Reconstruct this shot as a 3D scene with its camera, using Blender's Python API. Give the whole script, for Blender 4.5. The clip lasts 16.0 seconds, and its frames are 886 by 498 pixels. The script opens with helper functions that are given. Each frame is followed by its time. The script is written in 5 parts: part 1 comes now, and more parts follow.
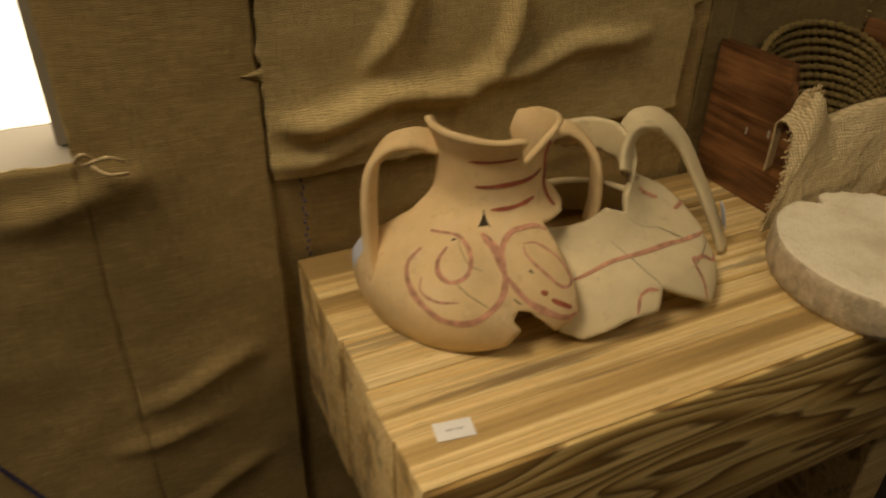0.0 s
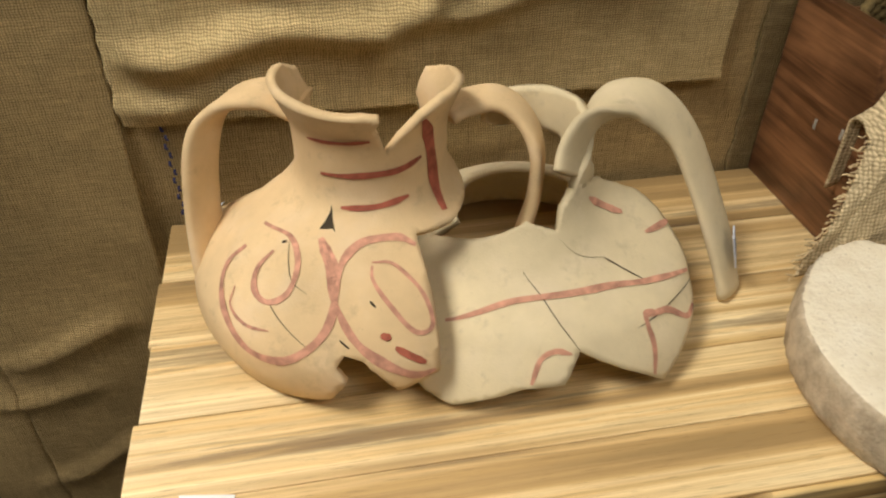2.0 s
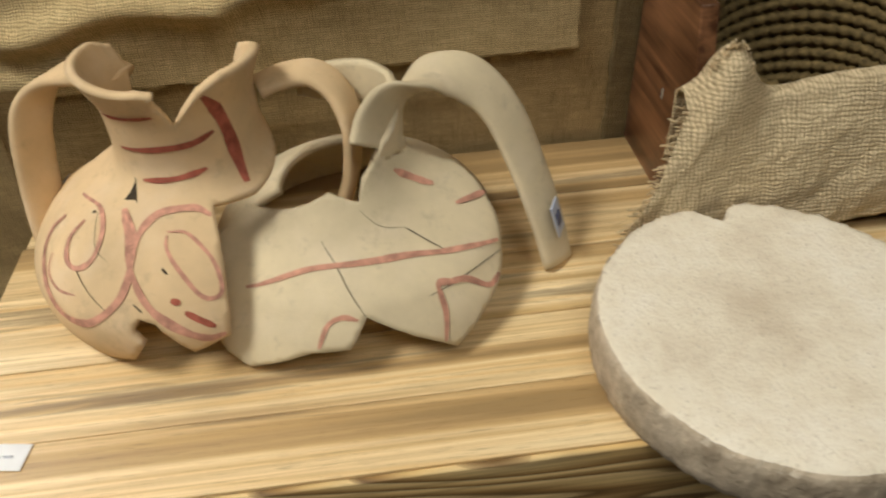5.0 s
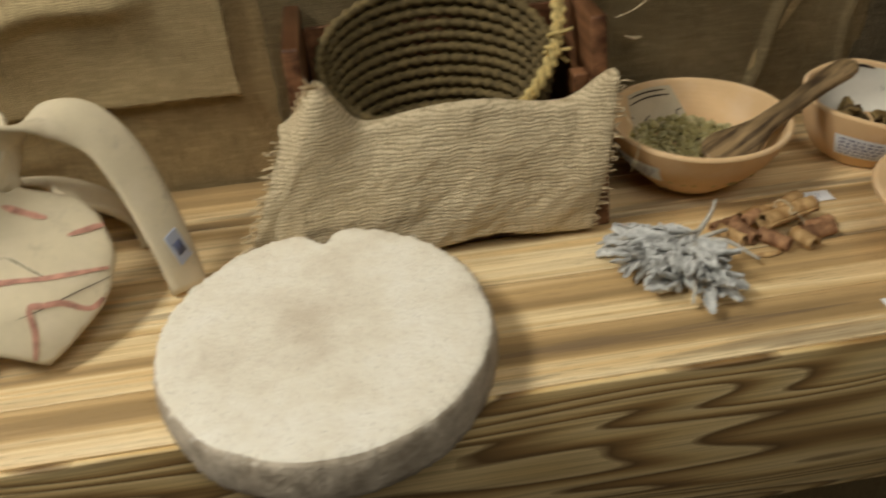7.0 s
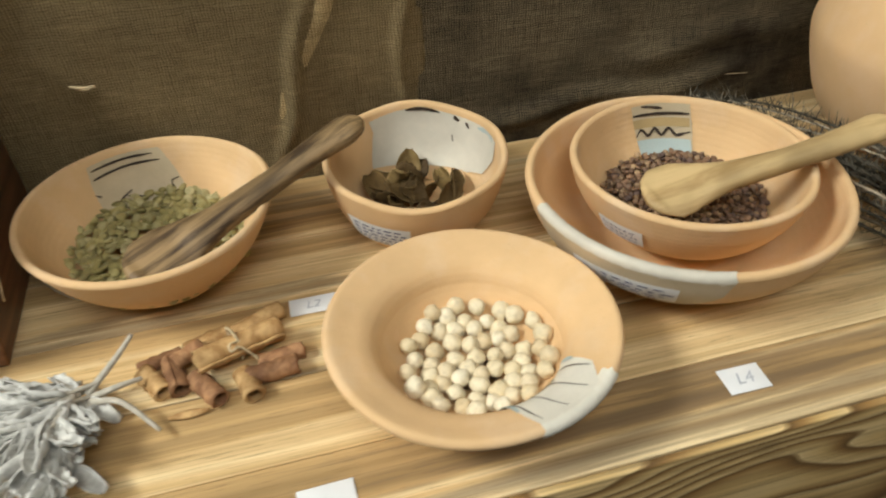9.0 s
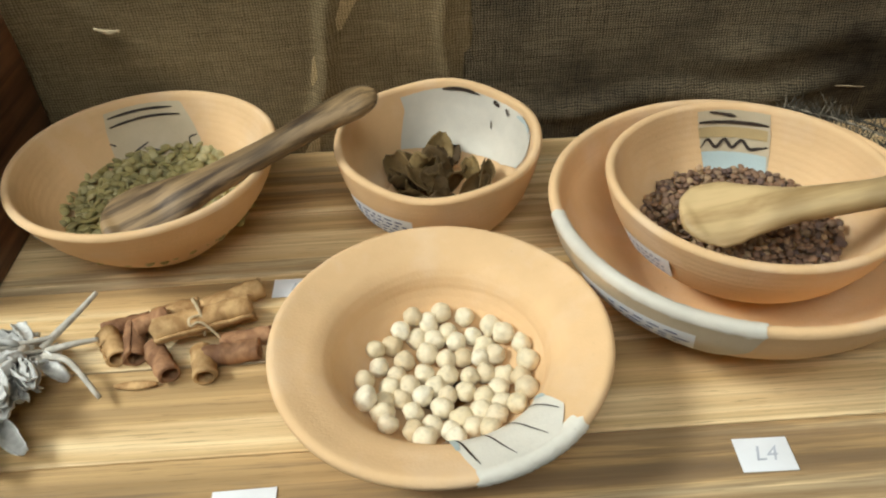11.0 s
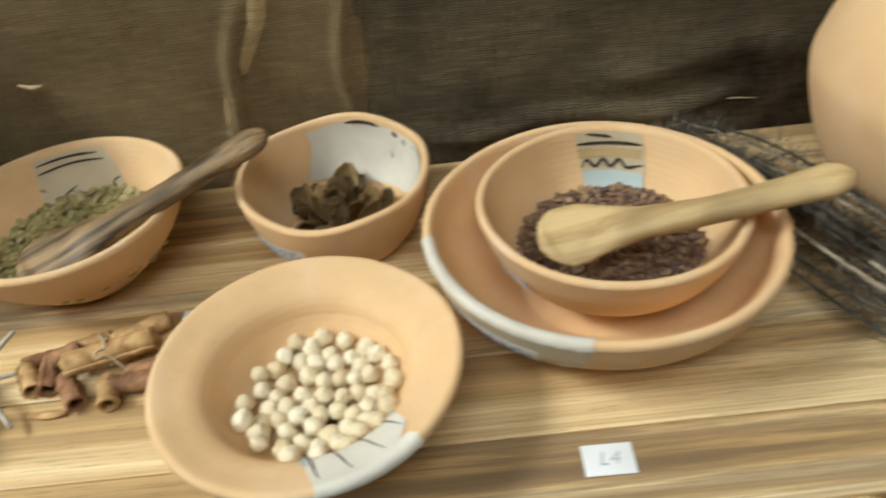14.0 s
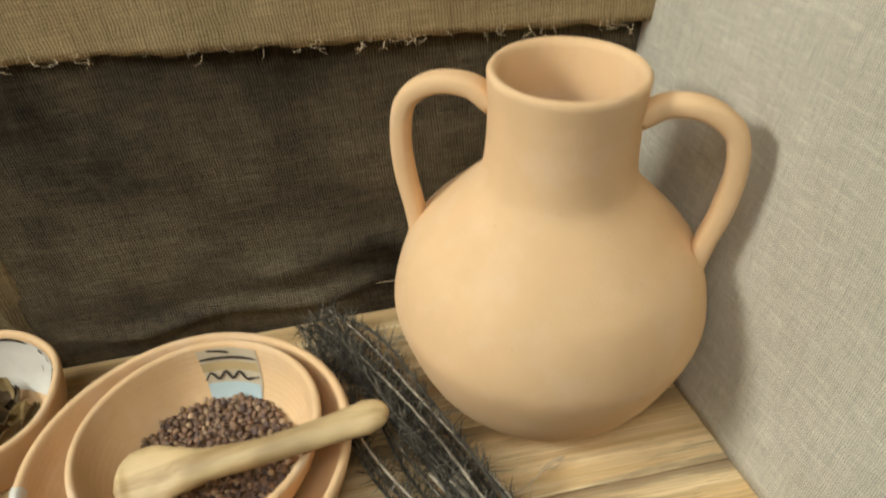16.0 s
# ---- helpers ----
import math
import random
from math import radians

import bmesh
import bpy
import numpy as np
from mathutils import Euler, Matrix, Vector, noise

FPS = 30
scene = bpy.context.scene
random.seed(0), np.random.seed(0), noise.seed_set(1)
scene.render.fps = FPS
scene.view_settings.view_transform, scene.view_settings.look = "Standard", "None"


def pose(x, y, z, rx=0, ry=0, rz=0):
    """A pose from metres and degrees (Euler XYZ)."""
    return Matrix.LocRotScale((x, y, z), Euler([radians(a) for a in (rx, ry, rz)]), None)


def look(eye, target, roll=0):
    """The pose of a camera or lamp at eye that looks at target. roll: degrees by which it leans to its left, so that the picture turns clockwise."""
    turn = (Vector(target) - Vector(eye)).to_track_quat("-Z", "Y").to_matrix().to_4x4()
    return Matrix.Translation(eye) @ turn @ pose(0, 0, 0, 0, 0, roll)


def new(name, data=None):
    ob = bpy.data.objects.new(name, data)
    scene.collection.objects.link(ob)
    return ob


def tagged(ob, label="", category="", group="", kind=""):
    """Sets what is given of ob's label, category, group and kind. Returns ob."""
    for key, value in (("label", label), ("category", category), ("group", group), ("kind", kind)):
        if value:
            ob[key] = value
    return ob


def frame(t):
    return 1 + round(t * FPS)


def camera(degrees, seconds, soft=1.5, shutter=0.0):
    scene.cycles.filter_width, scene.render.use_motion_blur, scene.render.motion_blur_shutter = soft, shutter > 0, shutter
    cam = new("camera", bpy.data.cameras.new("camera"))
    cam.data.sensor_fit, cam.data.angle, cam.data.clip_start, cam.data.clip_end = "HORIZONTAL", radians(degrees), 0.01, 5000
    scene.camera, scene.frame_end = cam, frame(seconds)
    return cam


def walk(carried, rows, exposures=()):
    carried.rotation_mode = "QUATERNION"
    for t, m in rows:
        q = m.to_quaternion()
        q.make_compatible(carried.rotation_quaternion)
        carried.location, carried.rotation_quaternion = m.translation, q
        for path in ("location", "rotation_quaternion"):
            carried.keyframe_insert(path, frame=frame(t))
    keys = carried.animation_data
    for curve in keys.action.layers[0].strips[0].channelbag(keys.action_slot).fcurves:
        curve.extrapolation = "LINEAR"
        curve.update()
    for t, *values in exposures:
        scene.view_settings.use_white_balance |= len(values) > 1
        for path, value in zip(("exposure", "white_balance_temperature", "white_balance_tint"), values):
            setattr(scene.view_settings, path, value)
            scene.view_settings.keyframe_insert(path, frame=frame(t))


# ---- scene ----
cam = camera(61.6, 16.0, soft=2.1, shutter=0.5)
PATH = [
    (0, (0.086, 0.077, 1.086), (0.82, 1.599, 0.017), 1.1),
    (0.5, (0.177, 0.124, 1.066), (0.86, 1.654, -0.026), 2.9),
    (1, (0.25, 0.173, 1.049), (0.773, 1.697, -0.135), 3.1),
    (1.5, (0.281, 0.187, 1.033), (0.675, 1.712, -0.199), 1.1),
    (2, (0.303, 0.163, 1.046), (0.599, 1.705, -0.194), 0.5),
    (2.5, (0.319, 0.153, 1.049), (0.586, 1.7, -0.19), 0.6),
    (3, (0.324, 0.155, 1.051), (0.583, 1.695, -0.198), 0.8),
    (5.5, (0.476, 0.112, 1.057), (0.611, 1.61, -0.261), -3.0),
    (6, (0.532, 0.084, 1.052), (0.68, 1.624, -0.215), -3.3),
    (6.5, (0.612, 0.065, 1.05), (0.691, 1.64, -0.18), -5.0),
    (7, (0.656, 0.06, 1.056), (0.841, 1.649, -0.144), -3.8),
    (7.5, (0.752, 0.061, 1.055), (0.946, 1.674, -0.112), -4.9),
    (8, (0.8070, 0.1025, 1.0583), (1.0472, 0.8680, 0.4615), 0.11),
    (8.5, (0.9113, 0.1417, 1.0438), (1.1273, 0.8951, 0.4228), -1.28),
    (9, (0.9742, 0.1718, 1.0285), (1.1582, 0.9121, 0.3818), -2.21),
    (9.2, (0.9917, 0.1805, 1.0226), (1.1471, 0.9252, 0.3735), -1.92),
    (11.3, (1.0405, 0.1993, 1.0018), (1.0458, 0.9531, 0.3447), -3.31),
    (11.5, (1.0383, 0.2, 1.0034), (1.0358, 0.9501, 0.342), -3.65),
    (12, (1.0402, 0.198, 1.0027), (1.0332, 0.9487, 0.3422), -3.85),
    (12.5, (1.041, 0.1959, 1.0036), (1.0311, 0.9443, 0.3404), -4.23),
    (13, (1.0445, 0.1926, 1.0039), (1.0278, 0.9435, 0.3436), -4.6),
    (13.5, (1.0558, 0.1916, 1.0098), (1.0283, 0.9437, 0.3513), -5.47),
    (14, (1.1111, 0.1819, 1.0212), (1.0924, 0.9445, 0.3746), -7.11),
    (14.5, (1.1751, 0.1692, 1.0333), (1.2162, 0.9351, 0.3917), -7.32),
    (15, (1.2591, 0.1755, 1.0589), (1.315, 0.9368, 0.4128), -8.34),
    (15.5, (1.2945, 0.1919, 1.0701), (1.3811, 0.9673, 0.4445), -6.92),
    (16, (1.296, 0.201, 1.1003), (1.3782, 0.9818, 0.481), -6.41),
]

EXPOSURES = [(0.0, -1.4, 11200, 11), (0.3, -0.92, 9800, 10), (0.6, -0.40, 8600, 10), (1.0, -0.37, 7700, 9), (1.5, -0.38, 7300, 8), (3.0, -0.36, 6950, 8), (5.5, -0.55, 6700, 7), (7.0, -0.48, 6650, 6),
             (7.5, -0.3, 6650, 6), (8.0, -0.05, 6600, 5), (9.0, 0.22, 6350, 4), (12.5, 0.34, 5950, 1), (14.0, 0.34, 6000, 2), (15.0, 0.36, 6100, 4), (16.0, 0.40, 6150, 4)]
walk(cam, [(t, look(eye, target, roll)) for t, eye, target, roll in PATH], EXPOSURES)

# ---------------------------------------------------------------- light
world = bpy.data.worlds.new("world")
scene.world = world
world.use_nodes = True
world.node_tree.nodes["Background"].inputs[0].default_value = (0.8, 0.9, 1.0, 1)
world.node_tree.nodes["Background"].inputs[1].default_value = 0.25


def area_lamp(name, place, target, sx, sy, watts, colour):
    data = bpy.data.lights.new(name, "AREA")
    data.shape, data.size, data.size_y, data.energy, data.color = "RECTANGLE", sx, sy, watts, colour
    ob = new(name, data)
    ob.matrix_world = look(place, target)
    return ob


area_lamp("ceiling_panel_lamp", (-0.55, 0.26, 2.40), (0.5, 0.30, 0.75), 0.7, 0.5, 44, (1.0, 0.97, 0.91))
# Unseen lamp added as fill for the bench front and wall.
area_lamp("added_fill_lamp", (0.95, -0.55, 2.42), (0.95, 0.0, 0.75), 1.3, 0.7, 17, (1.0, 0.97, 0.91))


# ---------------------------------------------------------------- materials
class Nodes:
    """A small builder for node materials."""

    def __init__(self, name, rough=0.8, metal=0.0):
        self.mat = bpy.data.materials.new(name)
        self.mat.use_nodes = True
        self.tree = self.mat.node_tree
        self.bsdf = self.tree.nodes["Principled BSDF"]
        self.bsdf.inputs["Roughness"].default_value = rough
        self.bsdf.inputs["Metallic"].default_value = metal
        self.bsdf.inputs["Specular IOR Level"].default_value = 0.3

    def add(self, kind, **values):
        n = self.tree.nodes.new(kind)
        for key, value in values.items():
            n.inputs[key].default_value = value
        return n

    def link(self, a, b):
        self.tree.links.new(a, b)

    def coords(self, scale=(1, 1, 1), turn=(0, 0, 0), loose=True):
        tc = self.add("ShaderNodeTexCoord")
        mp = self.add("ShaderNodeMapping")
        mp.inputs["Scale"].default_value = scale
        mp.inputs["Rotation"].default_value = [radians(a) for a in turn]
        self.link(tc.outputs["Object"], mp.inputs["Vector"])
        if loose:
            info = self.add("ShaderNodeObjectInfo")
            mul = self.add("ShaderNodeMath")
            mul.operation = "MULTIPLY"
            mul.inputs[1].default_value = 7.3
            self.link(info.outputs["Random"], mul.inputs[0])
            self.link(mul.outputs[0], mp.inputs["Location"])
        return mp.outputs[0]

    def noise(self, vec, scale, detail=4, rough=0.55, distort=0.0):
        n = self.add("ShaderNodeTexNoise", Scale=scale, Detail=detail, Roughness=rough, Distortion=distort)
        self.link(vec, n.inputs["Vector"])
        return n.outputs["Fac"]

    def wave(self, vec, scale, axis="X", distort=0.0, detail=2, dscale=1.0, profile="SIN"):
        n = self.add("ShaderNodeTexWave", Scale=scale, Distortion=distort, Detail=detail)
        n.inputs["Detail Scale"].default_value = dscale
        n.bands_direction, n.wave_profile = axis, profile
        self.link(vec, n.inputs["Vector"])
        return n.outputs["Fac"]

    def ramp(self, fac, stops, smooth=False):
        n = self.add("ShaderNodeValToRGB")
        if smooth:
            n.color_ramp.interpolation = "EASE"
        el = n.color_ramp.elements
        while len(el) < len(stops):
            el.new(0.5)
        for e, (p, c) in zip(el, stops):
            e.position, e.color = p, (*c, 1)
        self.link(fac, n.inputs[0])
        return n.outputs[0]

    def mix(self, fac, a, b, kind="MIX"):
        n = self.add("ShaderNodeMix")
        n.data_type, n.blend_type = "RGBA", kind
        for value, i in ((fac, 0), (a, 6), (b, 7)):
            if isinstance(value, bpy.types.NodeSocket):
                self.link(value, n.inputs[i])
            elif i == 0:
                n.inputs[0].default_value = value
            else:
                n.inputs[i].default_value = (*value, 1)
        return n.outputs[2]

    def math(self, kind, a, b=0.0):
        n = self.add("ShaderNodeMath")
        n.operation = kind
        for value, i in ((a, 0), (b, 1)):
            if isinstance(value, bpy.types.NodeSocket):
                self.link(value, n.inputs[i])
            else:
                n.inputs[i].default_value = value
        return n.outputs[0]

    def colour(self, c):
        if isinstance(c, bpy.types.NodeSocket):
            self.link(c, self.bsdf.inputs["Base Color"])
        else:
            self.bsdf.inputs["Base Color"].default_value = (*c, 1)

    def bump(self, height, depth, strength=1.0):
        n = self.add("ShaderNodeBump", Strength=strength, Distance=depth)
        last = self.bsdf.inputs["Normal"]
        if last.is_linked:
            self.link(last.links[0].from_socket, n.inputs["Normal"])
        self.link(height, n.inputs["Height"])
        self.link(n.outputs[0], last)


def plain(name, c, rough=0.7, grain=60, amount=0.25):
    m = Nodes(name, rough)
    v = m.coords()
    f = m.noise(v, grain, 5)
    lo = [x * (1 - amount) for x in c]
    hi = [min(1, x * (1 + amount)) for x in c]
    m.colour(m.ramp(f, [(0.3, lo), (0.7, hi)]))
    m.bump(f, 0.0006, 0.4)
    return m.mat


def burlap(name, dark, light, pitch=0.0016, plane="XZ", stain=(0.5, 0.5, 0.5), turn=0.0, deep=0.55):
    """Open plain-weave jute: warp and weft threads of uneven width crossing over and under, with slubs and stains."""
    m = Nodes(name, 0.95)
    m.bsdf.inputs["Specular IOR Level"].default_value = 0.1
    tc = m.add("ShaderNodeTexCoord")
    drift = m.add("ShaderNodeTexNoise", Scale=90.0, Detail=4.0, Roughness=0.65)
    m.link(tc.outputs["Object"], drift.inputs["Vector"])
    wob = m.add("ShaderNodeVectorMath")
    wob.operation = "MULTIPLY_ADD"
    wob.inputs[1].default_value = (pitch * 2.4,) * 3
    m.link(drift.outputs["Color"], wob.inputs[0])
    m.link(tc.outputs["Object"], wob.inputs[2])
    sep = m.add("ShaderNodeSeparateXYZ")
    m.link(wob.outputs[0], sep.inputs[0])
    across = sep.outputs["X" if plane == "XZ" else "Y"]
    up = sep.outputs["Z"]
    k = math.pi / pitch
    su, sv = m.math("SINE", m.math("MULTIPLY", across, k)), m.math("SINE", m.math("MULTIPLY", up, k * 1.1))
    warp_t, weft_t = m.math("ABSOLUTE", su), m.math("ABSOLUTE", sv)
    side = (1, 0.1, 1) if plane == "XZ" else (0.1, 1, 1)
    slub_u = m.noise(m.coords([560 * side[0], 560 * side[1], 60], loose=False), 1.0, 2)
    slub_v = m.noise(m.coords([60, 60, 580], loose=False), 1.0, 2)
    hair = m.noise(m.coords((900, 900, 900), loose=False), 1.0, 3, 0.7)
    height = m.math("MULTIPLY", m.math("ADD", warp_t, m.math("MULTIPLY", slub_u, 0.8)), m.math("ADD", weft_t, m.math("MULTIPLY", slub_v, 0.8)))
    c = m.ramp(m.math("MULTIPLY", height, 0.45), [(0.12, dark), (0.40, [0.5 * (a + b) for a, b in zip(dark, light)]), (0.85, light)])
    c = m.mix(m.ramp(slub_v, [(0.55, (0, 0, 0)), (0.80, (0.25, 0.25, 0.25))]), c, [min(1, x * 1.3) for x in light])
    c = m.mix(m.ramp(slub_u, [(0.25, (0.18, 0.18, 0.18)), (0.42, (0, 0, 0))]), c, dark)
    c = m.mix(m.ramp(hair, [(0.55, (0, 0, 0)), (0.8, (0.3, 0.3, 0.3))]), c, dark)
    big = m.noise(m.coords(loose=False), 9, 6, 0.65)
    c = m.mix(m.ramp(big, [(0.38, (0.0, 0.0, 0.0)), (0.66, (deep, deep, deep))]), c, stain, "MULTIPLY")
    m.colour(c)
    m.bump(height, 0.0006, 0.7)
    m.bump(hair, 0.0003, 0.5)
    return m.mat


def charred_wood(name):
    """Oiled pine boards seen on edge: straight annual rings along x, amber and cream bands, brown scorched stripes."""
    m = Nodes(name, 0.5)
    m.bsdf.inputs["Specular IOR Level"].default_value = 0.5
    band = m.noise(m.coords((0.6, 27, 27)), 1.0, 3, 0.55, 0.15)
    ring = m.noise(m.coords((1.3, 260, 260)), 1.0, 5, 0.7, 0.3)
    fine = m.noise(m.coords((6, 900, 900)), 1.0, 4, 0.65)
    char = m.noise(m.coords((1.4, 26, 26)), 1.0, 6, 0.68, 0.4)
    smoke = m.noise(m.coords((5, 16, 16)), 1.0, 4, 0.6)
    flecks = m.noise(m.coords((55, 1500, 1500)), 1.0, 2)
    c = m.ramp(band, [(0.36, (0.36, 0.24, 0.11)), (0.43, (0.64, 0.43, 0.20)), (0.49, (0.92, 0.72, 0.41)), (0.54, (0.76, 0.52, 0.24)), (0.59, (0.94, 0.76, 0.46)), (0.66, (0.66, 0.45, 0.20))])
    c = m.mix(m.ramp(ring, [(0.48, (0, 0, 0)), (0.56, (0.26, 0.26, 0.26)), (0.64, (0.34, 0.34, 0.34)), (0.67, (0.05, 0.05, 0.05))]), c, (0.40, 0.25, 0.10))
    c = m.mix(m.ramp(fine, [(0.46, (0, 0, 0)), (0.66, (0.42, 0.42, 0.42))]), c, (0.34, 0.21, 0.09))
    c = m.mix(m.ramp(char, [(0.555, (0, 0, 0)), (0.595, (0.48, 0.48, 0.48)), (0.70, (0.80, 0.80, 0.80))]), c, (0.145, 0.10, 0.068))
    c = m.mix(m.ramp(smoke, [(0.60, (0, 0, 0)), (0.78, (0.34, 0.34, 0.34))]), c, (0.20, 0.135, 0.075))
    c = m.mix(m.ramp(flecks, [(0.60, (0, 0, 0)), (0.70, (0.5, 0.5, 0.5))]), c, (0.20, 0.12, 0.05))
    m.colour(c)
    m.bump(fine, 0.0004, 0.5)
    m.bump(ring, 0.0004, 0.4)
    r = m.ramp(fine, [(0.3, (0.34,) * 3), (0.8, (0.58,) * 3)])
    m.link(r, m.bsdf.inputs["Roughness"])
    return m.mat


def sawn_wood(name):
    """Flat-sawn face: long cathedral figure of close dark rings running along x, torched darker in places."""
    m = Nodes(name, 0.5)
    m.bsdf.inputs["Specular IOR Level"].default_value = 0.4
    warp = m.noise(m.coords((1.15, 1.0, 7.5)), 1.6, 2, 0.45, 0.6)
    rings = m.math("FRACT", m.math("MULTIPLY", warp, 25.0))
    streak = m.noise(m.coords((5, 420, 420)), 1.0, 4, 0.65)
    scorch = m.noise(m.coords((2.4, 5, 17)), 1.6, 4, 0.6, 0.5)
    c = m.ramp(rings, [(0.0, (0.80, 0.60, 0.30)), (0.40, (0.70, 0.49, 0.21)), (0.72, (0.36, 0.21, 0.075)), (0.90, (0.17, 0.095, 0.035)), (1.0, (0.62, 0.44, 0.21))])
    c = m.mix(m.ramp(streak, [(0.45, (0, 0, 0)), (0.70, (0.62, 0.62, 0.62))]), c, (0.17, 0.10, 0.04))
    c = m.mix(m.ramp(scorch, [(0.58, (0, 0, 0)), (0.70, (0.70, 0.70, 0.70))]), c, (0.055, 0.038, 0.02))
    m.colour(c)
    m.bump(rings, 0.0006, 0.4)
    m.bump(streak, 0.0004, 0.5)
    return m.mat


def varnished(name, a, b, scale=(3, 60, 60), rough=0.35, loose=True):
    m = Nodes(name, rough)
    f = m.noise(m.coords(scale, loose=loose), 1.5, 5, 0.6, 0.3)
    g = m.noise(m.coords((6, 6, 6), loose=loose), 3, 3)
    c = m.ramp(f, [(0.38, a), (0.62, b)])
    c = m.mix(m.ramp(g, [(0.4, (0, 0, 0)), (0.75, (0.6, 0.6, 0.6))]), c, [x * 0.35 for x in a])
    m.colour(c)
    m.bump(f, 0.0004, 0.3)
    return m.mat


def clay(name, c, spread=0.13, rough=0.82, rings=True, dust=0.28, wear=0.0):
    """Wheel-thrown unglazed clay: faint turning rings, pale dust and fine pores."""
    m = Nodes(name, rough)
    m.bsdf.inputs["Specular IOR Level"].default_value = 0.2
    v = m.coords()
    cloud = m.noise(v, 16, 5, 0.6)
    pores = m.noise(v, 900, 2)
    speck = m.noise(v, 330, 3, 0.7)
    col = m.ramp(cloud, [(0.25, [x * (1 - spread) for x in c]), (0.75, [min(1, x * (1 + spread)) for x in c])])
    col = m.mix(m.ramp(m.noise(v, 38, 4), [(0.5, (0, 0, 0)), (0.8, (dust,) * 3)]), col, (0.85, 0.72, 0.58))
    col = m.mix(m.ramp(speck, [(0.68, (0, 0, 0)), (0.78, (0.35,) * 3)]), col, [x * 0.5 for x in c])
    worn = m.noise(v, 70, 6, 0.7)
    col = m.mix(m.ramp(worn, [(0.56, (0, 0, 0)), (0.72, (wear,) * 3)]), col, [x * 0.62 for x in c])
    m.colour(col)
    if rings:
        m.bump(m.wave(m.coords((0.15, 0.15, 1)), 95, "Z", 2.0, 2, 1.0), 0.0003, 0.22)
    m.bump(pores, 0.00025, 0.6)
    m.bump(cloud, 0.0008, 0.3)
    return m.mat


def stone_mat(name):
    """Dusty pale limestone, browner and more pitted where the broken sides show; the sides' shade is in their colour
    too.
    """
    m = Nodes(name, 0.92)
    m.bsdf.inputs["Specular IOR Level"].default_value = 0.2
    v = m.coords()
    big = m.noise(v, 16, 6, 0.65)
    small = m.noise(v, 150, 5, 0.7)
    pits = m.noise(v, 430, 3, 0.6)
    c = m.ramp(big, [(0.28, (0.66, 0.57, 0.44)), (0.5, (0.84, 0.77, 0.63)), (0.72, (0.92, 0.87, 0.76))])
    c = m.mix(m.ramp(small, [(0.44, (0, 0, 0)), (0.75, (0.30,) * 3)]), c, (0.62, 0.50, 0.36))
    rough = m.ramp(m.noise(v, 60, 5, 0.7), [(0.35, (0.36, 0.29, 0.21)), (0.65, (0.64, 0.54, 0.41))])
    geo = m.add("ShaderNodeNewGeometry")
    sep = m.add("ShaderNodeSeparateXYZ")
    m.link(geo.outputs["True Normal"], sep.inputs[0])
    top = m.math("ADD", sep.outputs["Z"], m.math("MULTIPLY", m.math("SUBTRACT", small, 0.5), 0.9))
    # Steep faces blend to the darker brown, painting in the shade below the rim.
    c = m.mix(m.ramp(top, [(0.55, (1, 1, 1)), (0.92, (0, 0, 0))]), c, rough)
    c = m.mix(m.ramp(pits, [(0.62, (0, 0, 0)), (0.72, (0.45,) * 3)]), c, (0.34, 0.27, 0.2))
    m.colour(c)
    m.bump(small, 0.0022, 0.6)
    m.bump(pits, 0.0010, 0.7)
    return m.mat


WHITE = plain("wall_paint", (0.32, 0.295, 0.26), 0.8, 8, 0.06)
# Near-black floor colour stands in for the deep shade under the bench.
FLOOR_SHADED = plain("floor_stone_shaded", (0.06, 0.05, 0.042), 0.6, 12, 0.3)
BURLAP = burlap("burlap_brown", (0.19, 0.134, 0.06), (0.66, 0.485, 0.25), 0.0017)
# One tan burlap twice: brighter for the lit left panel,
BURLAP_TAN_LIT = burlap("burlap_tan_lit", (0.29, 0.21, 0.10), (0.86, 0.67, 0.37), 0.0017)
# darker for the shaded middle wall and crate lining.
BURLAP_TAN_SHADED = burlap("burlap_tan_shaded", (0.10, 0.072, 0.034), (0.335, 0.25, 0.132), 0.0017)
BURLAP_DARK = burlap("burlap_dyed_dark", (0.008, 0.0066, 0.0048), (0.26, 0.205, 0.125), 0.0016, stain=(0.10, 0.10, 0.13), deep=0.92)
BURLAP_GREY = burlap("burlap_grey", (0.40, 0.36, 0.275), (0.85, 0.77, 0.61), 0.0012, plane="YZ", stain=(0.75, 0.74, 0.7))
BURLAP_BAG = burlap("burlap_bag", (0.33, 0.255, 0.15), (0.80, 0.66, 0.44), 0.0026, stain=(0.8, 0.75, 0.68))
JUTE = plain("jute_fibre", (0.60, 0.47, 0.29), 0.95, 200, 0.3)
BLUE_YARN = plain("blue_yarn", (0.05, 0.05, 0.13), 0.9, 200, 0.3)
PINE = charred_wood("scorched_pine")
PINE_FACE = sawn_wood("scorched_pine_face")
BOX_WOOD = varnished("red_brown_varnish", (0.075, 0.03, 0.013), (0.27, 0.125, 0.058), (45, 4, 75))
TERRACOTTA = clay("terracotta", (0.735, 0.492, 0.262), 0.12)
TERRACOTTA_JUG = clay("terracotta_jug", (0.73, 0.485, 0.258), 0.08, rings=False, dust=0.2)
BUFF = clay("buff_orange_clay", (0.72, 0.53, 0.315), 0.20, rings=False, dust=0.3, wear=0.5)
CREAM = clay("cream_clay", (0.66, 0.56, 0.38), 0.2, rings=False, dust=0.3, wear=0.5)
PAINT_RED = plain("red_slip", (0.40, 0.115, 0.075), 0.85, 150, 0.35)
